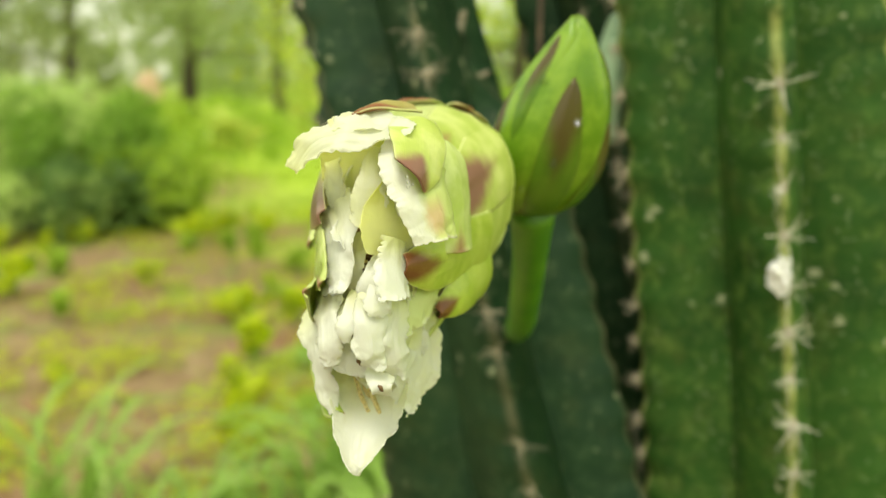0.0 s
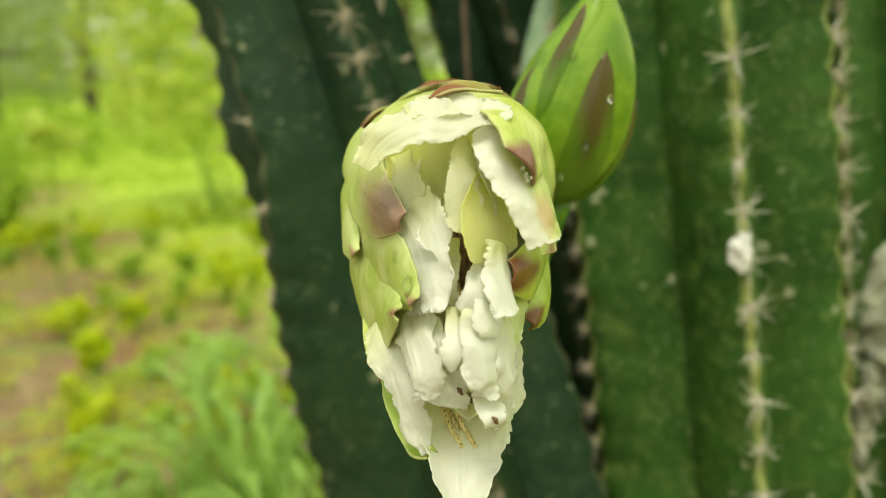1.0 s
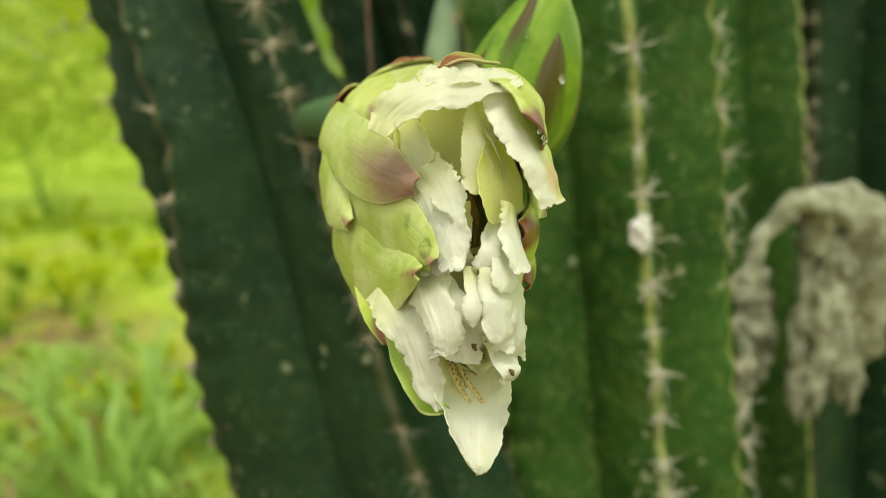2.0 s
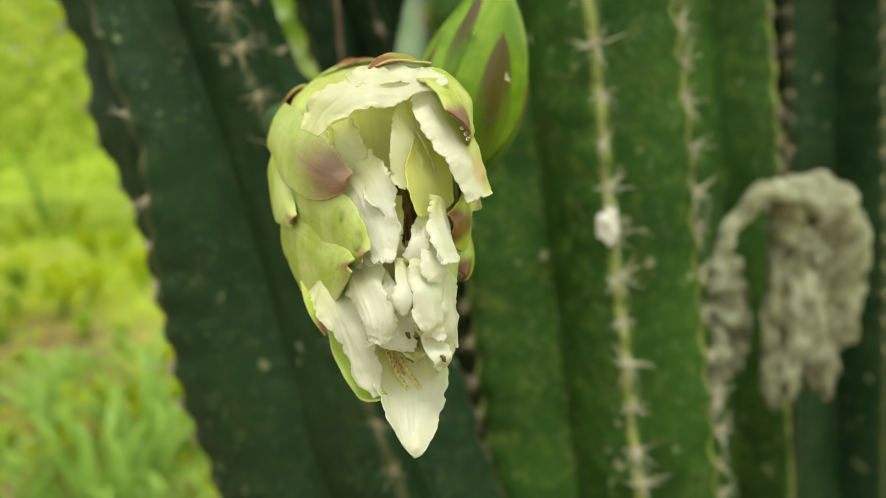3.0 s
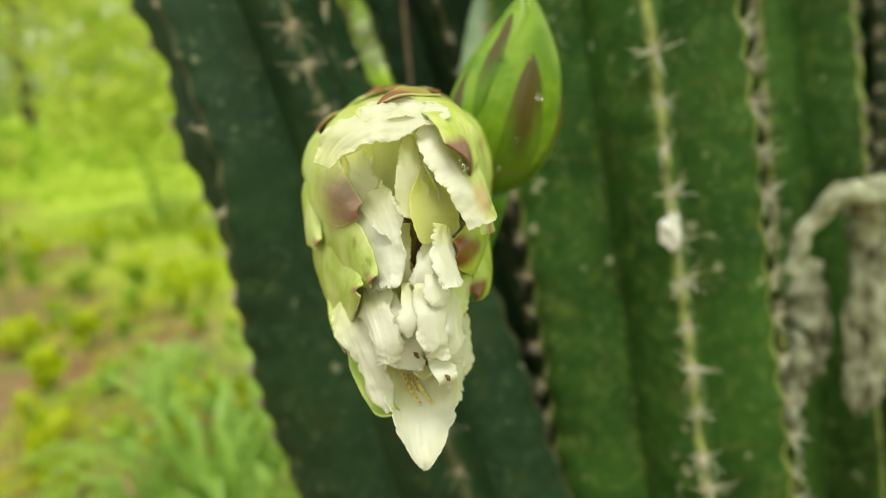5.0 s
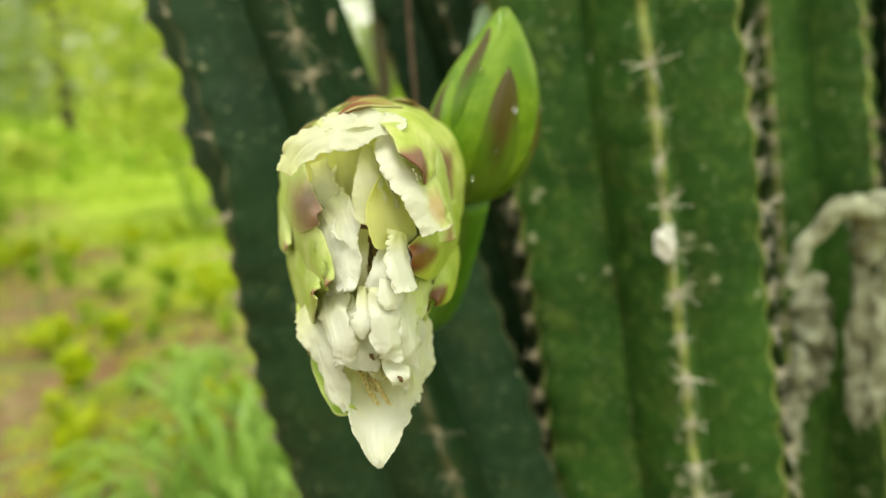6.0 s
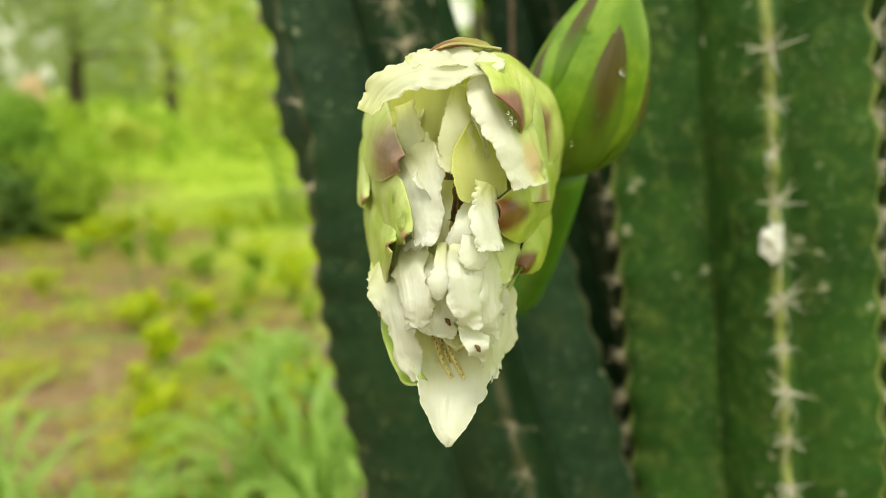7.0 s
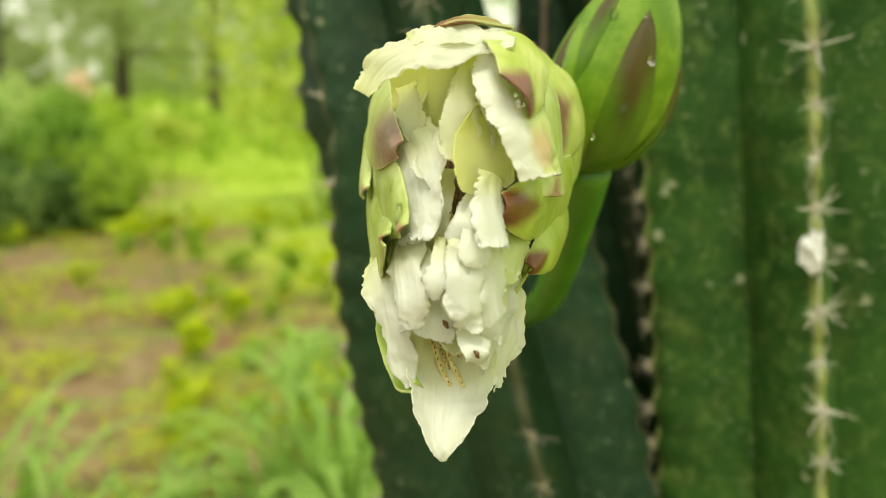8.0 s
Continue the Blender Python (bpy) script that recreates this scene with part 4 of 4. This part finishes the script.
# ---- withered grey growth on the right ----
dead = thing("withered_flower", "dry grey withered flower drooping from an arched stalk", "dead flower")
for nm, pts, rad, lab in [
    ("arched_stalk", [(0.322, 0.592, 1.135), (0.335, 0.590, 1.168), (0.362, 0.588, 1.190), (0.392, 0.600, 1.178), (0.402, 0.615, 1.150)], (0.006, 0.007, 0.009, 0.011, 0.012), "grey arched stalk"),
    ("dry_knob", [(0.372, 0.645, 1.075), (0.376, 0.648, 1.110), (0.384, 0.648, 1.128)], (0.014, 0.013, 0.006), "grey shrivelled knob"),
    ("dry_tube", [(0.398, 0.625, 1.160), (0.420, 0.618, 1.176), (0.448, 0.620, 1.168), (0.470, 0.628, 1.120), (0.476, 0.630, 1.050)], (0.010, 0.017, 0.022, 0.022, 0.014), "grey-green shrivelled flower tube")]:
    part(nm, tube_mesh(nm, pts, rad, 22, 40, 0.5), DRY, dead, lab)
for i, (foot, side, half) in enumerate([((400, 618, 1150), 0.2, 15), ((418, 612, 1155), -0.2, 16), ((440, 616, 1158), 0.3, 18), ((462, 622, 1145), 0.0, 15), ((380, 642, 1112), 0.1, 13), ((352, 628, 1080), -0.1, 10)]):
    x, y, z = foot
    long = 150 if i < 4 else 85
    spine = [(0, 0, 0), (4 * side, -3, -0.3 * long), (10 * side, 2, -0.65 * long), (14 * side, 6, -long)]
    me = petal_mesh("dry_petal", (x * 0.001, y * 0.001, z * 0.001), spine, ((1, side, 0), (1, -side, 0.1)), (0.5 * half, half, 0.9 * half, 0.5 * half), -5.0, 0.006, 0.25, 0.3, seed=40 + 3.3 * i, n=60, m=41)
    thick(part("dry_petal", me, DRY, dead, "grey fibrous dried petal"), 0.001)

# cottony lump on the front rib
wool = thing("wool_tuft", "white cottony tuft clinging to a cactus rib", "wool tuft")
wb = bmesh.new()
bmesh.ops.create_icosphere(wb, subdivisions=4, radius=1.0)
for v in wb.verts:
    k = 1 + 0.7 * wob(*v.co, 1.6) + 0.4 * wob(*v.co, 4)
    v.co = Vector((0.204, 0.543, 1.190)) + Vector((v.co.x * 0.0065, v.co.y * 0.0045, v.co.z * 0.0095)) * k
wm = bpy.data.meshes.new("wool_lump")
wb.to_mesh(wm)
wb.free()
part("wool_lump", wm, WOOL, wool)

tendril = thing("dry_tendril", "pale dry curled tendril between the columns", "tendril")
part("tendril_shaft", tube_mesh("tendril_shaft", [(0.024, 0.690, 1.352), (0.020, 0.690, 1.330), (0.023, 0.690, 1.312), (0.032, 0.690, 1.306), (0.042, 0.690, 1.310)], (0.0022, 0.0025, 0.0025, 0.0025, 0.0015), 10), SPINE, tendril)

# dry twig hanging between the columns
twig = thing("dry_twig", "thin dry brown twig hanging between the columns", "twig")
part("twig_shaft", tube_mesh("twig_shaft", [(0.078, 0.690, 1.60), (0.079, 0.685, 1.42), (0.077, 0.682, 1.32), (0.080, 0.680, 1.20)], (0.0022, 0.002, 0.0018, 0.001), 8), TWIG, twig)


# ---- foliage ----
def leaf_cloud(name, centres, count, size, spread, rng, flat=0.6):
    """Many small folded leaves round the given centres (x, y, z, radius)."""
    cs = np.array(centres, dtype=float)
    w = cs[:, 3] ** 2
    pick = rng.choice(len(cs), count, p=w / w.sum())
    d = rng.normal(size=(count, 3))
    d /= np.linalg.norm(d, axis=1)[:, None]
    rad = cs[pick, 3] * rng.uniform(0.25, 1.0, count) ** 0.45 * spread
    p = cs[pick, :3] + d * rad[:, None] * np.array([1, 1, 0.85])
    a = rng.normal(size=(count, 3))
    a[:, 2] *= flat
    a /= np.linalg.norm(a, axis=1)[:, None]
    b = np.cross(a, rng.normal(size=(count, 3)))
    b /= np.linalg.norm(b, axis=1)[:, None]
    nrm = np.cross(a, b)
    ln = size * rng.uniform(0.6, 1.3, count)[:, None]
    v = np.stack([p - a * ln, p + b * ln * 0.42 + nrm * ln * 0.15, p + a * ln, p - b * ln * 0.42 + nrm * ln * 0.15], axis=1).reshape(-1, 3)
    f = np.arange(count * 4).reshape(-1, 4)
    me = bpy.data.meshes.new(name)
    me.from_pydata(v.tolist(), [], np.concatenate([f[:, [0, 1, 2]], f[:, [0, 2, 3]]]).tolist())
    return me


def tree(label, x, y, height, trunk, first, crown, leaves, size, material, seed, lean=0.0, name="tree"):
    """trunk: radius; first: height of the lowest limb; crown: radius of the crown."""
    rng = np.random.default_rng(seed)
    root = thing(name, label, "tree" if name == "tree" else "bush")
    root.location = (x, y, 0)
    part("trunk", tube_mesh("trunk", [(0, 0, -0.1), (lean * 0.3, 0, height * 0.3), (lean * 0.7, 0.1, height * 0.6), (lean, 0, height * 0.92)], (trunk * 1.2, trunk, trunk * 0.7, trunk * 0.15), 10, 16, 0.25), BARK, root)
    blobs = []
    for k in range(11):
        q = rng.uniform(0, 6.283)
        z0 = first + (height * 0.85 - first) * k / 11
        out = crown * rng.uniform(0.45, 0.95) * (1 - 0.4 * k / 11)
        tip = (lean * z0 / height + out * math.cos(q), out * math.sin(q), z0 + out * rng.uniform(0.05, 0.6))
        lx = lean * z0 / height
        part("limb", tube_mesh("limb", [(lx, 0, z0), (lx + 0.5 * (tip[0] - lx), tip[1] * 0.5, z0 + 0.6 * (tip[2] - z0)), tip], (trunk * 0.4, trunk * 0.25, trunk * 0.08), 6, 8), BARK, root)
        blobs.append((*tip, crown * rng.uniform(0.28, 0.5)))
        blobs.append((0.6 * tip[0], 0.6 * tip[1], tip[2] + 0.1 * crown, crown * rng.uniform(0.2, 0.4)))
    part("crown", leaf_cloud("crown", blobs, leaves, size, 1.0, rng), material, root)
    return root


def polar(az, dist):
    return dist * math.sin(radians(az)), dist * math.cos(radians(az))


def bush(label, az, dist, height, width, leaves, size, material, seed, low=0.5, branch=(BARK, 0.02)):
    rng = np.random.default_rng(seed)
    x, y = polar(az, dist)
    root = thing("bush", label, "bush")
    root.location = (x, y, 0)
    blobs = []
    for k in range(9):
        q, o = rng.uniform(0, 6.283), rng.uniform(0.2, 0.5) * width
        top = (o * math.cos(q), o * math.sin(q), height * rng.uniform(0.35, 0.8))
        part("branch", tube_mesh("branch", [(0.1 * math.cos(q), 0.1 * math.sin(q), -0.05), (0.5 * top[0], 0.5 * top[1], 0.5 * top[2]), top], (branch[1], 0.7 * branch[1], 0.25 * branch[1]), 6, 8), branch[0], root)
        blobs.append((*top, width * rng.uniform(0.16, 0.3)))
        blobs.append((top[0] * 1.1, top[1] * 1.1, top[2] * low, width * rng.uniform(0.14, 0.24)))
    part("foliage", leaf_cloud("foliage", blobs, leaves, size, 1.0, rng), material, root)
    return root


bush("rounded light green leafy bush", -23.5, 10.5, 1.45, 2.0, 5200, 0.055, LEAF_LIGHT, 3)
bush("dense green bush with a dark shaded foot", -19.8, 9.8, 1.35, 1.5, 4200, 0.055, LEAF_DEEP, 4)
bush("low bright green bush", -15.8, 9.2, 0.72, 1.4, 2600, 0.05, LEAF_MID, 5)
bush("loose bush with yellow-green leaves", -25.0, 8.6, 0.9, 1.3, 3000, 0.05, LEAF_LIGHT, 6)
bush("tall loose bush with bright yellow-green leaves", -2.5, 9.5, 3.1, 2.4, 1500, 0.085, LEAF_GOLD, 33, 0.85, (STALK, 0.007))
# two dark clumps added to deepen the shade at the foot of the bushes
bush("low dark foliage standing in for shade at the bush foot", -20.5, 9.0, 0.62, 1.3, 2600, 0.05, LEAF_SHADE, 34)
bush("low dark foliage standing in for shade at the bush foot", -17.4, 9.4, 0.55, 1.1, 2000, 0.05, LEAF_SHADE, 35)
bush("loose open bush with green leaves", -29.0, 10.0, 1.4, 1.8, 3400, 0.055, LEAF_MID, 7)

for lab, az, dist, h, tr, first, cr, n, size, mat, seed, lean in [
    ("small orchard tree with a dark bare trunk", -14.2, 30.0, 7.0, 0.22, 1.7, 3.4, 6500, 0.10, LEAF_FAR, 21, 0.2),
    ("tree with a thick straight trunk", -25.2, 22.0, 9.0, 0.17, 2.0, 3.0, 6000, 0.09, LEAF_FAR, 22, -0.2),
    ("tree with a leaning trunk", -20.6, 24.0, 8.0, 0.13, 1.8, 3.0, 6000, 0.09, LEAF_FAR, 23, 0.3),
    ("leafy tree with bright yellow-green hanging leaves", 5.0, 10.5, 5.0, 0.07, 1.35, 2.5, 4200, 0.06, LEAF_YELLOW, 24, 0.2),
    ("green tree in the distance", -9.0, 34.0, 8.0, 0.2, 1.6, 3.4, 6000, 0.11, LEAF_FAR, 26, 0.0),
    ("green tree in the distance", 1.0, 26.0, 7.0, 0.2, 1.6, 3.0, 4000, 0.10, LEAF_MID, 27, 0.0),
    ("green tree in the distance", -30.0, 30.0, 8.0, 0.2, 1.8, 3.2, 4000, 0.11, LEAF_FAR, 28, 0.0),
    ("green tree in the distance", 9.0, 24.0, 7.0, 0.2, 1.6, 3.0, 7000, 0.10, LEAF_MID, 29, 0.0)]:
    x, y = polar(az, dist)
    tree(lab, x, y, h, tr, first, cr, n, size, mat, seed, lean)

# woods along the horizon
rngw = np.random.default_rng(5)
wood = []
for k in range(90):
    az = -48 + 96 * k / 89 + rngw.uniform(-0.5, 0.5)
    d = rngw.uniform(52, 75)
    x, y = polar(az, d)
    h = rngw.uniform(3.6, 7.8)
    for z in (1.0, h * 0.4, h * 0.7, h):
        wood.append((x + rngw.uniform(-1, 1), y, z, rngw.uniform(1.0, 1.7)))
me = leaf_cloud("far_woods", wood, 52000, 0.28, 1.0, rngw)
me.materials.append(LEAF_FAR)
tagged(new("far_woods", me), "green woods along the horizon, haze in the leaf colour", "woods", kind="stuff")

shrubs = []
for k in range(170):
    x, y = polar(rngw.uniform(-34, 14), rngw.uniform(15, 52))
    r = rngw.uniform(0.3, 0.9)
    shrubs += [(x, y, 0.5 * r, r), (x + rngw.uniform(-r, r), y, 0.25 * r, 0.8 * r)]
me = leaf_cloud("far_shrubs", shrubs, 26000, 0.11, 1.0, rngw)
me.materials.append(LEAF_MID)
tagged(new("far_shrubs", me), "scattered low green shrubs across the field", "shrubs", kind="stuff")

# heap of tan clay beyond the bushes
heap = thing("clay_heap", "small heap of bare tan clay", "earth heap")
hb = bmesh.new()
bmesh.ops.create_icosphere(hb, subdivisions=4, radius=1.0)
hx, hy = polar(-16.4, 40)
for v in hb.verts:
    k = 1 + 0.25 * wob(*v.co, 1.7)
    v.co = Vector((hx, hy, 0.8)) + Vector((v.co.x * 0.55, v.co.y * 0.55, v.co.z * 0.95)) * k
hm = bpy.data.meshes.new("heap_body")
hb.to_mesh(hm)
hb.free()
part("heap_body", hm, CLAY, heap)


# ---- grass and weeds ----
def blades(name, count, region, height, width, rng, mask=None, bend=0.5):
    x = rng.uniform(region[0], region[1], count)
    y = rng.uniform(region[2], region[3], count)
    if mask is not None:
        keep = np.array([mask(a, b) for a, b in zip(x, y)]) > rng.uniform(0, 1, count)
        x, y = x[keep], y[keep]
    n = len(x)
    h = height * rng.uniform(0.4, 1.2, n)
    q = rng.uniform(0, 6.283, n)
    d = np.stack([np.cos(q), np.sin(q), np.zeros(n)], 1)
    s = np.stack([-np.sin(q), np.cos(q), np.zeros(n)], 1)
    p = np.stack([x, y, np.full(n, -0.03)], 1)
    b = bend * rng.uniform(0.2, 1.2, n)
    mid = p + d * (b * h * 0.3)[:, None] + np.array([0, 0, 1]) * (h * 0.6)[:, None]
    tip = p + d * (b * h)[:, None] + np.array([0, 0, 1]) * (h * (1 - 0.25 * b))[:, None]
    w = (width * rng.uniform(0.6, 1.3, n))[:, None]
    v = np.stack([p - s * w, p + s * w, mid + s * w * 0.8, mid - s * w * 0.8, tip], 1).reshape(-1, 3)
    k = np.arange(n)[:, None] * 5
    quads = (k + np.array([[0, 1, 2, 3]])).tolist()
    tris = (k + np.array([[3, 2, 4]])).tolist()
    me = bpy.data.meshes.new(name)
    me.from_pydata(v.tolist(), [], quads + tris)
    return me


def lushness(x, y):
    worn = math.exp(-((x + 2.0) / 2.3) ** 2 - ((y - 4.9) / 3.2) ** 2)
    return max(0.03, min(1.0, 0.85 - 1.10 * worn + 1.0 * wob(x * 0.9, y * 0.9)))


rngg = np.random.default_rng(8)
for nm, lab, mesh, mat in [
    ("turf", "short green turf", blades("turf", 52000, (-7, 3.5, 1.6, 14), 0.10, 0.004, rngg, lushness), GRASS),
    ("far_turf", "green turf further off", blades("far_turf", 26000, (-14, 8, 12, 30), 0.16, 0.012, rngg), GRASS),
    ("dry_grass", "dry straw-coloured grass", blades("dry_grass", 20000, (-6, 1.5, 1.8, 9.5), 0.09, 0.003, rngg, lambda x, y: 1.1 - lushness(x, y), 1.0), STRAW)]:
    mesh.materials.append(mat)
    tagged(new(nm, mesh), lab, "grass", kind="stuff")


# low creeping weeds in patches on the bare soil
rngc = np.random.default_rng(31)
mats = []
for k in range(260):
    x, y = polar(rngc.uniform(-30, 4), rngc.uniform(2.4, 9.5))
    mats.append((x, y, 0.02, rngc.uniform(0.06, 0.28)))
creep = leaf_cloud("creeping_weeds", mats, 14000, 0.024, 1.0, rngc)
for v in creep.vertices:
    v.co.z = 0.03 + 0.35 * abs(v.co.z)
creep.materials.append(LEAF_YELLOW)
tagged(new("creeping_weeds", creep), "low creeping yellow-green weeds on bare soil", "weeds", kind="stuff")


def weed_proto(seed, height, size, count, material):
    rng = np.random.default_rng(seed)
    root = thing("weed", "leafy yellow-green weed on the ground", "weed", "weeds")
    blobs = []
    for k in range(4):
        q, o = rng.uniform(0, 6.283), height * rng.uniform(0.15, 0.45)
        top = (o * math.cos(q), o * math.sin(q), height * rng.uniform(0.6, 1.0))
        part("stalk", tube_mesh("stalk", [(0, 0, -0.03), (0.3 * top[0], 0.3 * top[1], 0.5 * top[2]), top], (0.005, 0.004, 0.002), 5, 8), STALK, root)
        blobs += [(*top, height * 0.22), (0.6 * top[0], 0.6 * top[1], 0.6 * top[2], height * 0.2)]
    part("leaves", leaf_cloud("leaves", blobs, count, size, 1.0, rng), material, root)
    return root


protos = [weed_proto(41, 0.17, 0.034, 70, LEAF_YELLOW), weed_proto(42, 0.15, 0.034, 70, LEAF_MID), weed_proto(43, 0.26, 0.055, 40, LEAF_YELLOW)]
spots = [(-17.3, 6.3), (-14.6, 7.4), (-11.2, 5.0), (-22.0, 7.0), (-10.5, 7.6), (-8.0, 6.4), (-5.5, 5.6), (-3.5, 6.2), (-2.0, 5.0), (-6.5, 8.4),
         (-13.5, 8.2), (-7.5, 4.1), (-1.0, 7.2), (1.5, 6.0), (-4.0, 8.8), (-11.0, 9.5), (-1.5, 9.0)]
rngs = random.Random(77)
spots += [(rngs.uniform(-28, 3), rngs.uniform(3.8, 9.0)) for k in range(24)]
spots += [(rngs.uniform(-13, 3), rngs.uniform(3.0, 7.5)) for k in range(34)]
for i, (az, d) in enumerate(spots):
    x, y = polar(az, d)
    m = Matrix.LocRotScale((x, y, 0), Euler((0, 0, rngs.uniform(0, 6.28))), None)
    s = rngs.uniform(0.7, 1.25)
    if i < 3:
        protos[i].matrix_basis = m
    else:
        ob = copy_thing(protos[rngs.choice((0, 1, 1, 1, 2, 0))], m)
        ob.scale = (s, s, s)

# slender sapling with yellow leaves
sap = thing("sapling", "slender sapling with a few large yellow-green leaves", "sapling")
sx0, sy0 = polar(-12.2, 6.2)
part("stalk", tube_mesh("stalk", [(sx0, sy0, -0.05), (sx0 + 0.02, sy0, 0.6), (sx0 + 0.04, sy0, 1.2)], (0.008, 0.006, 0.003), 6), STALK, sap)
part("leaves", leaf_cloud("leaves", [(sx0 + 0.02, sy0, 0.98, 0.14), (sx0 + 0.10, sy0, 0.95, 0.10), (sx0 - 0.06, sy0, 0.7, 0.08), (sx0 - 0.05, sy0, 1.05, 0.1)], 34, 0.11, 1.0, np.random.default_rng(4)), LEAF_GOLD, sap)


def tuft(az, dist, count, height, width, seed):
    rng = np.random.default_rng(seed)
    x, y = polar(az, dist)
    root = thing("grass_tuft", "tuft of long arching green grass blades", "grass tuft", "grass tufts")
    root.location = (x, y, 0)
    for k in range(count):
        q = rng.uniform(0, 6.283)
        h, o = height * rng.uniform(0.45, 1.0), height * rng.uniform(0.5, 1.6)
        c = curve([(0.03 * math.cos(q), 0.03 * math.sin(q), -0.02), (0.3 * o * math.cos(q), 0.3 * o * math.sin(q), 0.7 * h), (0.7 * o * math.cos(q), 0.7 * o * math.sin(q), h), (o * math.cos(q), o * math.sin(q), h * rng.uniform(0.35, 0.9))], 12)
        P, uv = np.zeros((12, 3, 3)), np.zeros((12, 3, 2))
        side = Vector((-math.sin(q), math.cos(q), 0.0))
        for i in range(12):
            w = 1.6 * width * (1 - (i / 11) ** 2) + 0.0004
            for j in range(3):
                P[i, j] = c[i] + side * (j - 1) * w + Vector((0, 0, 0.4 * w * abs(j - 1)))
                uv[i, j] = (j / 2, i / 11)
        part("blade", sheet_mesh("blade", P, uv), BLADE, root)


for i, (az, d, n, h, w) in enumerate([(-3.5, 2.6, 34, 0.50, 0.010), (-7.5, 2.7, 20, 0.26, 0.008), (-13.0, 2.7, 14, 0.22, 0.007), (-0.5, 2.9, 26, 0.5, 0.010), (-18.5, 2.6, 12, 0.25, 0.008),
                                     (-25.5, 2.7, 12, 0.5, 0.009), (-21.8, 2.75, 11, 0.42, 0.008), (-15.5, 2.55, 10, 0.3, 0.007), (-10.2, 2.5, 14, 0.26, 0.007), (2.5, 3.1, 22, 0.5, 0.010), (-5.0, 3.6, 22, 0.35, 0.008), (-1.5, 2.2, 24, 0.32, 0.009), (-4.5, 2.15, 18, 0.22, 0.008)]):
    tuft(az, d, n, h, w, 60 + i)
